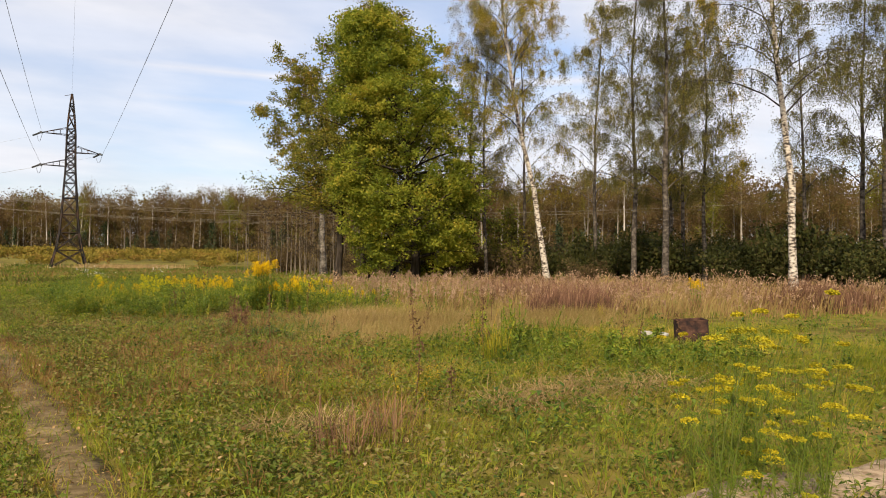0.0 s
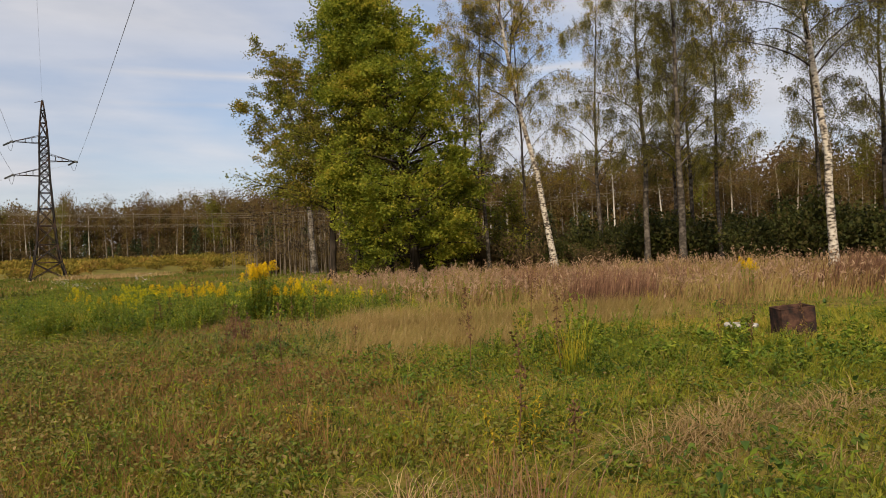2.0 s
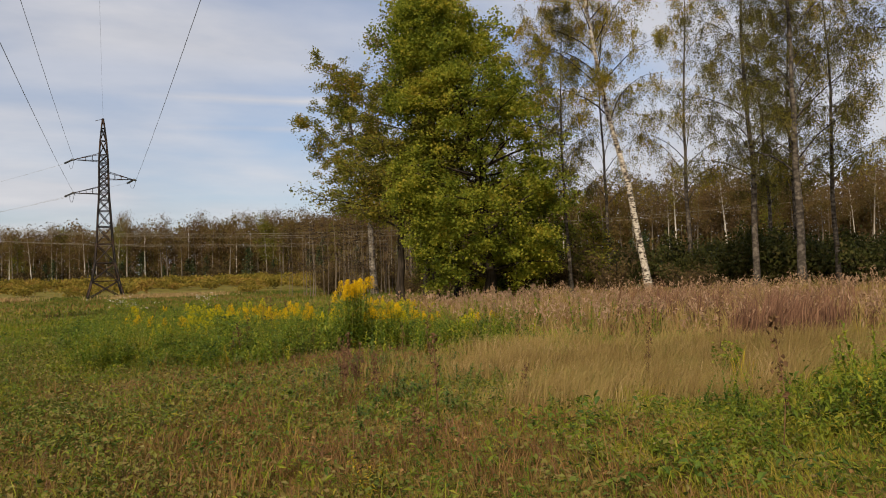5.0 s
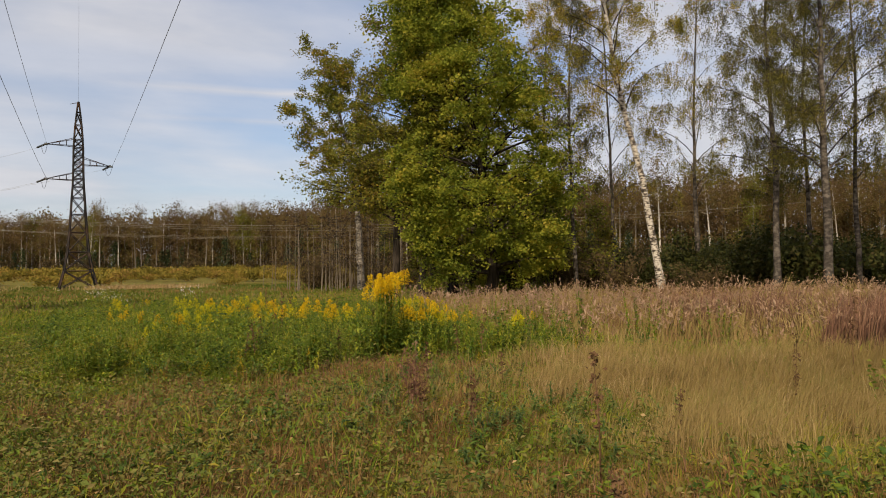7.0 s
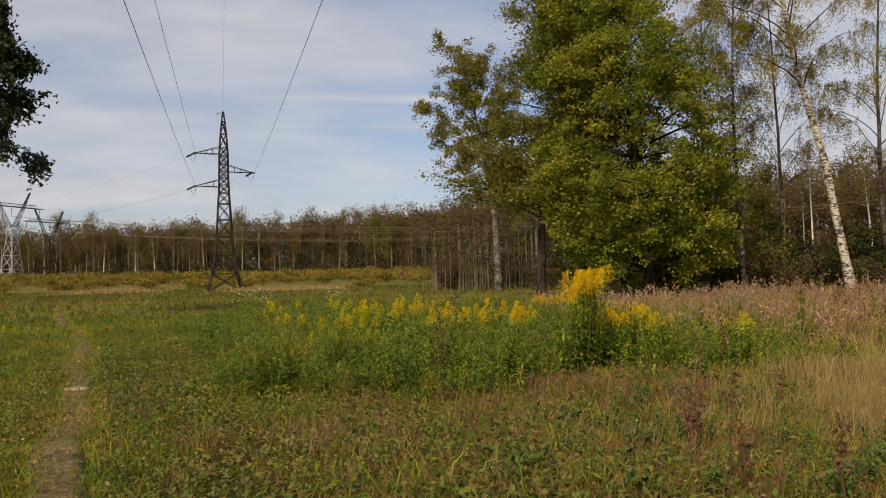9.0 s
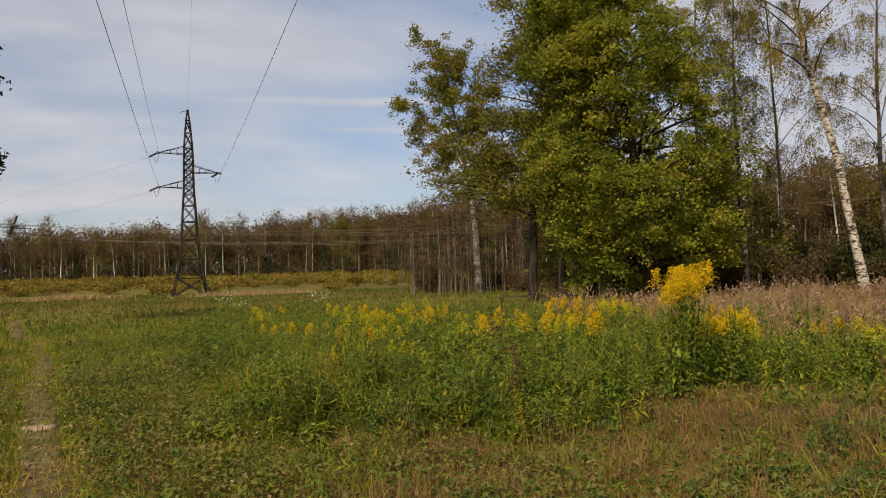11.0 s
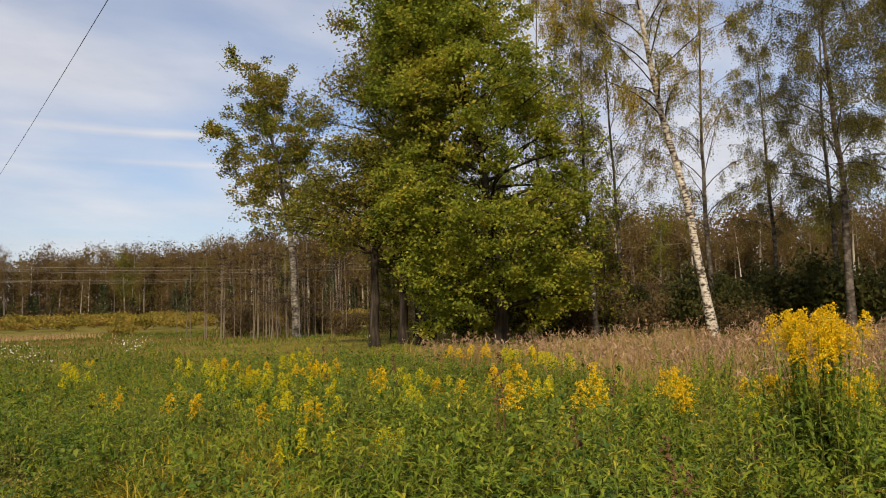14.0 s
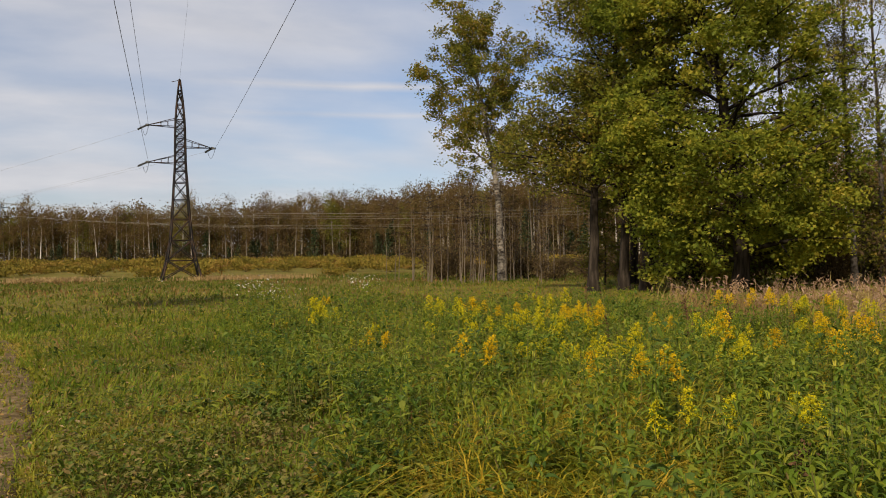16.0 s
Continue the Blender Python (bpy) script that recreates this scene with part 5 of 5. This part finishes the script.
tufts("withered_tussocks", "withered brown grass tussocks with upright stalks", [(2.1, 8.8), (2.7, 6.8), (2.1, 6.0), (2.5, 6.5), (2.9, 7.1), (2.3, 9.3), (3.3, 10.8), (1.2, 9.6), (3.0, 15.5), (2.8, 15.9), (3.9, 16.8)] + [tuple(p) for p in pick(150, 1.5, 12, BROWNZ)] + [tuple(p) for p in pick(130, 1.5, 9, BROWNZ2)] + [tuple(p) for p in pick(60, 2.0, 12)], 40, 0.38, 0.006, 0.45, M_BROWN, 0.11)
tufts("withered_stalks", "tall withered brown grass stalks in a tuft", [(2.1, 6.0), (2.3, 6.25), (1.95, 6.3), (2.5, 6.0)], 46, 0.66, 0.006, 0.35, M_DEADSTEM, 0.10)
hay = np.array([(5.2, 7.2), (5.6, 6.6), (4.3, 6.6), (4.6, 6.9), (5.0, 6.4), (4.9, 7.0), (1.6, 6.7), (1.9, 6.9), (5.9, 7.0), (6.3, 7.3)])
tufts("flattened_hay", "flattened mats of dry straw-coloured grass", np.repeat(hay, 2, 0) + rng.normal(0, 0.22, (20, 2)), 80, 0.46, 0.006, 1.3, M_TAN, 0.14)
tufts("golden_stalks", "stiff upright golden straw stalks", [(5.85, 10.2), (5.95, 10.4), (6.1, 10.3), (12.5, 16.0), (7.6, 13.9)], 34, 0.75, 0.007, 0.35, M_ARCH, 0.08)


def goldenrod(h, seed, stems, label, flower=M_GOLD, bloom=True, wide=0.10, leaf=M_GOLDLEAF):
    """A clump of goldenrod: stems, lance leaves and, on each stem, a feathery yellow plume."""
    rng = np.random.default_rng(seed)
    root = thing("goldenrod", label, "flowering plant", (0, 0, 0), "goldenrod in the meadow")
    lc = []
    for k in range(stems):
        b = rng.normal(0, wide, 2)
        hh = h * rng.uniform(0.86, 1.05)
        top = np.array((b[0] * 1.7 + rng.normal(0, 0.04), b[1] * 1.7 + rng.normal(0, 0.04), hh))
        p = np.array([(b[0], b[1], 0), ((b[0] + top[0]) / 2, (b[1] + top[1]) / 2, hh * 0.5), top])
        put("stem", *tube(p, [0.006, 0.005, 0.002], 4), M_WEEDSTEM, root)
        f = np.linspace(0.10, 0.93, 30) + rng.normal(0, 0.015, 30)
        lp = np.stack([np.interp(f, [0, 0.5, 1], p[:, c]) for c in range(3)], 1)
        ll = 0.15 * min(1.0, h / 0.75) * (1.1 - 0.55 * f) * rng.uniform(0.8, 1.2, 30)
        lc.append(arcs(lp, ll, (ll * 0.22).reshape(-1, 1), rng, np.arange(30) * 2.4 + rng.normal(0, 0.3, 30), rng.uniform(0.8, 1.35, 30)))
        if not bloom:
            continue
        fl = []
        for q in range(15):
            g = q / 15
            a_, ln = q * 2.4 + rng.normal(0, 0.4), (0.135 - 0.10 * g) * rng.uniform(0.7, 1.15)
            for f in np.linspace(0.12, 1, 8):
                fl.append((top[0] + math.cos(a_) * ln * f, top[1] + math.sin(a_) * ln * f, hh - 0.20 + 0.22 * g + 0.11 * f - 0.10 * f * f))
        fl = np.repeat(np.array(fl), 4, 0)
        tagged(put("flower_head", *leaves(fl + rng.normal(0, 0.009, fl.shape), 0.0145, rng, aspect=0.85, flat=0.2), flower, root), kind="stuff")
    tagged(put("foliage", *join(lc), leaf, root), kind="stuff")
    return root


def stand(kinds, places, rng, lo=0.85, hi=1.12):
    scatter(kinds, places, rng, lo, hi)


rng = np.random.default_rng(500)
tall = [goldenrod(1.34, 510 + k, 16, "tall goldenrod clump in full deep yellow flower") for k in range(2)]
stand(tall, [(4.75, 21.6), (5.05, 21.95)], rng, 0.97, 1.03)
mid = [goldenrod(0.84, 520 + k, 3 + k % 3, ("goldenrod with yellow flower plumes among weeds", "goldenrod with pale lime-yellow plumes among weeds")[k % 2], (M_GOLD, M_GOLDPALE)[k % 2], wide=0.07 + 0.02 * k) for k in range(6)]
spots = [(5.9, 22.6), (6.4, 23.3), (6.1, 22.0), (7.0, 23.0), (7.6, 24.0), (5.4, 22.8), (2.0, 23.8), (2.4, 24.6), (1.6, 25.2), (2.9, 25.4), (2.2, 26.2), (0.6, 28.6), (0.9, 29.6), (3.9, 26.6), (3.2, 27.4), (5.7, 26.9), (6.3, 27.6), (1.0, 31.0), (1.5, 32.0), (3.7, 34.0), (4.4, 33.2), (5.0, 31.8), (5.8, 32.6), (6.8, 31.0), (9.6, 31.6), (10.6, 31.6), (10.2, 32.4), (11.2, 31.0), (9.0, 33.0), (10.9, 33.2), (7.4, 21.6), (8.2, 22.2), (8.8, 23.2), (8.0, 25.5), (3.0, 30.0), (2.2, 34.5), (4.9, 29.2), (7.2, 29.0)]
spots += [(x, y) for x, y in zip(rng.uniform(0, 9.5, 14), rng.uniform(23.5, 42, 14))]
spots += [(5.0, 31.5), (5.3, 32.0), (4.7, 32.2), (5.5, 31.5), (3.6, 33.7), (3.9, 34.4), (10.4, 31.9), (10.8, 32.2), (10.0, 31.2), (11.0, 31.9), (9.4, 31.2), (9.9, 32.0), (8.8, 31.6)]
spots += [(2.5, 27.8), (9.3, 30.6), (2.8, 28.2), (8.6, 29.8), (2.3, 28.2), (7.9, 28.4), (0.4, 28.9), (1.2, 27.0)]
spots += [(-5.0, 30.6), (-5.6, 32.2), (-6.4, 31.4), (-5.9, 30.0)]
stand(mid, spots[::2], rng, 0.66, 1.05)
stand([goldenrod(0.9, 536 + k, 1, "single goldenrod stem with a bright yellow plume") for k in range(2)], [(3.15, 25.75), (4.1, 25.4), (3.9, 25.5), (4.6, 26.8)], rng, 0.92, 1.1)
pale = [goldenrod(0.72, 530 + k, 3, "pale lemon-yellow goldenrod plumes among green weeds", M_GOLDPALE, wide=0.11) for k in range(3)]
stand(pale, spots[1::4] + [(x, y) for x, y in zip(rng.uniform(1.0, 9.0, 9), rng.uniform(23.5, 36, 9))], rng, 0.55, 1.0)
flank = [goldenrod(1.0, 533 + k, 5, "goldenrod in deep yellow flower beside a taller clump", wide=0.12) for k in range(2)]
stand(flank, [(5.35, 21.75), (5.75, 22.15), (6.1, 22.3), (6.5, 22.7), (4.2, 22.6), (3.6, 23.3)], rng, 0.8, 1.05)
bushy = [goldenrod(0.98, 548 + k, 11, "dense leafy base of a tall goldenrod clump", bloom=False, wide=0.17) for k in range(2)]
stand(bushy, [(4.75, 21.55), (5.05, 21.95), (4.95, 21.6), (5.5, 21.9), (6.0, 22.2)], rng, 0.8, 1.05)
stand([goldenrod(1.1, 540, 4, "goldenrod with orange-yellow sprays among dry reeds")], [(16.6, 16.7), (16.8, 17.0)], rng)


def dill(h, seed):
    """A dill-like herb: forking thin stems that end in flat umbels of tiny flowers, with thread-like leaves."""
    rng = np.random.default_rng(seed)
    root = thing("dill", "tall dill with flat greenish yellow flower umbels", "flowering plant", (0, 0, 0), "dill by the path")
    thread0, thread1 = [], []
    for k in range(6):
        a_ = k * 2.4 + rng.normal(0, 0.3)
        hh = h * rng.uniform(0.45, 1.05)
        p = np.array([(0, 0, 0), (0.05 * math.cos(a_), 0.05 * math.sin(a_), hh * 0.45), (0.22 * math.cos(a_) * rng.uniform(0.5, 1.4), 0.22 * math.sin(a_) * rng.uniform(0.5, 1.4), hh)])
        put("stem", *tube(p, [0.006, 0.004, 0.002], 4), M_WEEDSTEM, root)
        q = rng.uniform(0, 1, (210, 2))
        rad, ang = rng.uniform(0.04, 0.10) * np.sqrt(q[:, 0]), q[:, 1] * 2 * math.pi
        um = p[2] + np.stack([rad * np.cos(ang), rad * np.sin(ang), 0.05 - 3.0 * rad ** 2 + rng.normal(0, 0.006, 210)], 1)
        put("umbel", *leaves(um, 0.017, rng, aspect=0.9, flat=0.6), M_DILL, root)
        for _ in range(60):
            f = rng.uniform(0.1, 0.95)
            c = np.array([np.interp(f, [0, 0.5, 1], p[:, j]) for j in range(3)])
            thread0.append(c)
            thread1.append(c + rng.normal(0, 0.09, 3))
    tagged(put("foliage", *ribbons(np.array(thread0), np.array(thread1), np.full(len(thread0), 0.002), rng), M_LUSH, root), kind="stuff")
    return root


stand([dill(1.2, 550 + k) for k in range(3)], [(3.3, 3.15), (3.75, 3.05), (4.2, 3.2), (4.6, 3.5), (3.7, 3.6), (4.2, 3.7), (3.9, 4.0), (4.5, 4.0), (3.2, 2.7), (4.9, 3.9), (4.0, 3.75), (4.4, 3.55), (4.7, 4.3)], rng, 0.6, 1.05)

green = [goldenrod(0.8, 545 + k, 5, "tall leafy goldenrod not yet in flower", bloom=False, wide=0.14) for k in range(3)]
gx, gy, gr = around(2600, rng, 2.0, 16.0)
ok = np.flatnonzero(inside(gx, gy, LUSHZ, 0.2))[:64]
stand(green, list(zip(gx[ok], gy[ok])) + [(6.5, 11.3), (6.9, 11.6), (7.5, 11.9), (8.0, 12.3), (8.6, 12.2), (6.2, 12.0)], rng, 0.6, 1.15)
yellowing = [goldenrod(0.4, 558 + k, 3, "small weed with yellowing leaves in the grass", bloom=False, wide=0.07, leaf=M_YELLOWING) for k in range(2)]
stand(yellowing, [(3.5, 7.6), (3.7, 7.8), (2.9, 8.4), (4.0, 8.3), (2.3, 8.9), (6.6, 11.4), (1.9, 11.5), (3.2, 24.2), (4.4, 24.8), (5.0, 25.4), (3.6, 25.3), (6.0, 24.6), (7.0, 21.6), (6.4, 21.5), (7.6, 22.4), (2.4, 26.6), (1.6, 24.6), (2.1, 25.6), (2.8, 24.9), (3.3, 26.2), (2.6, 24.2), (3.9, 26.0)], rng, 0.7, 1.4)
faded = [goldenrod(1.0, 555 + k, 5, "withered goldenrod with faded buff seed plumes", M_PLUME, wide=0.16) for k in range(2)]
stand(faded, [(9.4, 24.2), (9.9, 25.0), (10.6, 23.6), (11.2, 26.2), (12.6, 28.2), (9.8, 26.4), (12.0, 22.4), (13.4, 30.4), (10.4, 21.4), (11.6, 20.6), (14.6, 24.0), (9.0, 23.0)], rng, 0.85, 1.2)

# dark seed stalks
def stalk(h, seed, label):
    rng = np.random.default_rng(seed)
    root = thing("dock", label, "wild plant", (0, 0, 0), "withered docks and thistles")
    st, fl = [], []
    for k in range(1):
        p = np.array([(0, 0, 0), rng.normal(0, 0.04, 3) * (1, 1, 0) + UP * h * 0.5, rng.normal(0, 0.09, 3) * (1, 1, 0) + UP * h * rng.uniform(0.75, 1.05)])
        st.append(tube(p, [0.006, 0.005, 0.002], 4))
        for q in range(60):
            f = rng.uniform(0.45, 1)
            fl.append(np.array([np.interp(f, [0, 0.5, 1], p[:, c]) for c in range(3)]) + rng.normal(0, 0.025, 3))
    put("stem", *join(st), M_DOCK, root)
    tagged(put("seed_head", *leaves(np.array(fl), 0.04, rng, aspect=0.7, flat=0.2), M_DOCK, root), kind="stuff")
    return root


docks = [stalk(0.7 + 0.15 * k, 560 + k, "withered rusty brown dock stalk with seeds") for k in range(3)]
dsp = [(3.6, 7.2), (3.4, 7.6), (5.8, 10.3), (6.0, 10.6), (8.3, 9.6), (8.6, 9.1), (2.9, 15.6), (3.0, 15.9), (3.2, 13.4), (4.9, 17.6), (2.5, 21.3), (2.4, 21.1), (1.4, 23.4), (3.5, 24.4), (3.8, 24.6), (6.9, 26.0), (6.6, 30.0), (4.0, 29.4), (2.6, 12.5), (7.0, 15.0)]
dsp += [(x, y) for x, y in zip(rng.uniform(1.5, 11, 14), rng.uniform(9, 32, 14))]
stand(docks, dsp, rng, 0.7, 1.15)

# tall withered thistles with seed fluff
def thistle(h, seed):
    rng = np.random.default_rng(seed)
    root = thing("thistle", "tall withered thistle with pale fluffy seed heads", "wild plant", (0, 0, 0), "withered thistles")
    bits = []
    for k in range(7):
        a_, hh = k * 2.4, h * rng.uniform(0.55, 1.0)
        top = np.array((0.16 * math.cos(a_) * rng.uniform(0.3, 1.2), 0.16 * math.sin(a_) * rng.uniform(0.3, 1.2), hh))
        put("stem", *tube([(0, 0, 0), top * (0.3, 0.3, 0.5), top], [0.007, 0.005, 0.003], 4), M_DEADSTEM, root)
        c = top * rng.uniform(0.3, 1.0, (26, 1)) + rng.normal(0, 0.035, (26, 3))
        bits.append(leaves(c, 0.07, rng, aspect=0.3, droop=0.7))
        if k in (2, 5):
            fluff = top + unit(rng.normal(0, 1, (90, 3))) * rng.uniform(0.004, 0.026, (90, 1))
            put("seed_head", *leaves(fluff, 0.013, rng, aspect=0.4, flat=0.1), M_PLUME, root, "pale fluffy seed head")
    tagged(put("foliage", *join(bits), M_DEADSTEM, root), kind="stuff")
    return root


stand([thistle(1.05, 570), thistle(0.8, 571)], [(3.2, 16.6), (3.45, 16.95)], rng, 0.75, 0.85)

# white asters
def aster(seed):
    rng = np.random.default_rng(seed)
    root = thing("aster", "bushy wild aster with many small white flowers", "flowering plant", (0, 0, 0), "white asters")
    st = [tube([(0, 0, 0), (rng.normal(0, 0.15), rng.normal(0, 0.15), 0.45), (rng.normal(0, 0.35), rng.normal(0, 0.35), 0.95)], [0.006, 0.004, 0.002], 4) for _ in range(12)]
    c = rng.normal(0, 1, (300, 3)) * (0.3, 0.3, 0.22) + (0, 0, 0.55)
    c[:, 2] = np.abs(c[:, 2])
    fl = rng.normal(0, 1, (110, 3)) * (0.32, 0.32, 0.13) + (0, 0, 0.9)
    for v_, f_ in st:
        put("stem", v_, f_, M_WEEDSTEM, root)
    put("foliage", *leaves(c, 0.10, rng, aspect=0.25), M_GOLDLEAF, root)
    tagged(put("flowers", *leaves(fl, 0.04, rng, aspect=1.0, flat=0.6), M_ASTER, root), kind="stuff")
    return root


stand([aster(580), aster(581)], [(0.8, 43.2), (1.4, 43.6), (4.6, 45.5)], rng)

# burdock with large leaves
def burdock(seed):
    rng = np.random.default_rng(seed)
    root = thing("burdock", "burdock with large broad pale green leaves", "wild plant", (0, 0, 0), "burdocks")
    for k in range(6):
        az, el, L = k * 1.05 + rng.normal(0, 0.2), rng.uniform(0.7, 1.2), rng.uniform(0.5, 0.7)
        d = np.array((math.cos(az) * math.cos(el), math.sin(az) * math.cos(el), math.sin(el)))
        s = np.array((-math.sin(az), math.cos(az), 0))
        n_ = np.cross(s, d)
        v, f = [], []
        for q, (t, w) in enumerate([(0, 0.02), (0.35, 0.02), (0.45, 0.13), (0.65, 0.17), (0.85, 0.11), (1.0, 0.01)]):
            c = d * L * t - UP * 0.18 * t * t * L
            v += [c - s * w - n_ * w * 0.25, c, c + s * w - n_ * w * 0.25]
            if q:
                b = 3 * (q - 1)
                f += [(b, b + 1, b + 4, b + 3), (b + 1, b + 2, b + 5, b + 4)]
        put("leaf", v, f, M_GOLDLEAF, root, smooth=True)
    return root


stand([burdock(590), burdock(591)], [(3.2, 30.4), (3.45, 30.85)], rng, 0.95, 1.2)

# ---- the rusty box and the pale slab ----
def nettle(h, seed):
    rng = np.random.default_rng(seed)
    root = thing("nettle", "leafy dark green nettle growing in a bushy clump", "wild plant", (0, 0, 0), "bushy weeds")
    lc = []
    for k in range(7):
        b = rng.normal(0, 0.13, 2)
        hh = h * rng.uniform(0.65, 1.05)
        top = np.array((b[0] * 1.7, b[1] * 1.7, hh))
        put("stem", *tube([(b[0], b[1], 0), top * 0.5 + np.array((b[0], b[1], 0)) * 0.5, top], [0.005, 0.004, 0.002], 4), M_WEEDSTEM, root)
        for q in range(34):
            f = rng.uniform(0.15, 1.0)
            lc.append(np.array((b[0], b[1], 0)) * (1 - f) + top * f + rng.normal(0, 0.05, 3))
    put("foliage", *leaves(np.array(lc), 0.10, rng, aspect=0.5, droop=0.3, flat=0.6), M_NETTLE, root)
    return root


stand([nettle(0.75, 600 + k) for k in range(3)], [(6.8, 11.0), (7.1, 11.4), (6.5, 10.9), (7.4, 11.6), (6.2, 11.6), (5.4, 21.3), (6.0, 21.2), (4.2, 20.9), (3.6, 21.0), (7.0, 21.2), (2.2, 22.6), (8.0, 14.6), (3.4, 24.0), (4.2, 24.6), (3.0, 25.4), (4.9, 25.0), (2.7, 23.5), (5.4, 24.2)], rng, 0.6, 0.95)
low = [nettle(0.36, 610 + k) for k in range(3)]
stand(low, [(9.0, 9.6), (8.7, 10.2), (8.4, 9.4), (8.1, 10.3), (9.5, 9.2), (7.8, 9.5), (7.4, 10.2), (10.3, 11.5), (8.9, 11.0), (9.8, 11.3), (7.3, 9.0), (8.0, 8.7), (8.8, 8.6), (6.9, 9.8), (9.6, 8.6), (10.8, 9.8)], rng, 0.6, 1.0)

root = thing("iron_box", "open rusty brown iron box lying tilted in grass", "metal box", (0, 0, 0))
W, D, H, T = 0.26, 0.20, 0.62, 0.012
for n_, b in (("side_panel", (-W, -D, 0, -W + T, D, H)), ("side_panel", (W - T, -D, 0, W, D, H)), ("front_panel", (-W + T, -D, 0, W - T, -D + T, H)), ("back_panel", (-W + T, D - T, 0, W - T, D, H)), ("bottom", (-W + T, -D + T, 0, W - T, D - T, T))):
    put(n_, *box(*b), M_RUST, root)
put("rim", *join([bar((-W, -D, H), (W, -D, H), 0.012), bar((W, -D, H), (W, D, H), 0.012), bar((W, D, H), (-W, D, H), 0.012), bar((-W, D, H), (-W, -D, H), 0.012)]), M_RUST, root)
root.matrix_basis = pose(10.4, 10.6, float(gz(10.4, 10.6)) - 0.10, 2, -4, -26)
slab = thing("concrete_slab", "broken pale concrete slab lying in grass", "slab", (0, 0, 0))
rim = [(0.27 * math.copysign(abs(math.cos(a_)) ** 0.7, math.cos(a_)) * (1 + 0.08 * math.sin(3 * a_)), 0.13 * math.sin(a_) * (1 + 0.12 * math.cos(2 * a_ + 1))) for a_ in np.linspace(0, 2 * math.pi, 18, endpoint=False)]
sv = [(x_ * k, y_ * k, z_) for k, z_ in ((0.9, -0.05), (1.0, -0.03), (1.0, 0.012), (0.94, 0.024), (0.5, 0.03), (0.02, 0.032)) for x_, y_ in rim]
sf = [(18 * q + i, 18 * q + (i + 1) % 18, 18 * q + 18 + (i + 1) % 18, 18 * q + 18 + i) for q in range(5) for i in range(18)]
put("slab", sv, sf, M_STONE, slab, smooth=True)
slab.matrix_basis = pose(10.35, 11.55, float(gz(10.35, 11.55)) + 0.165, 7, 3, -30)

# a flat pale stone trodden into the path
stone = thing("stone", "flat pale stone trodden into the path", "stone", (0, 0, 0))
put("stone_body", [(x_ * 0.62 * k, y_ * 0.8 * k, z_ * 1.4) for k, z_ in ((0.9, -0.03), (1.0, -0.01), (0.97, 0.012), (0.5, 0.02), (0.02, 0.022)) for x_, y_ in rim], sf[:72], M_SAND, stone, smooth=True)
stone.matrix_basis = pose(-2.2, 22.9, float(gz(-2.2, 22.9)) + 0.03, 2, 1, 20)
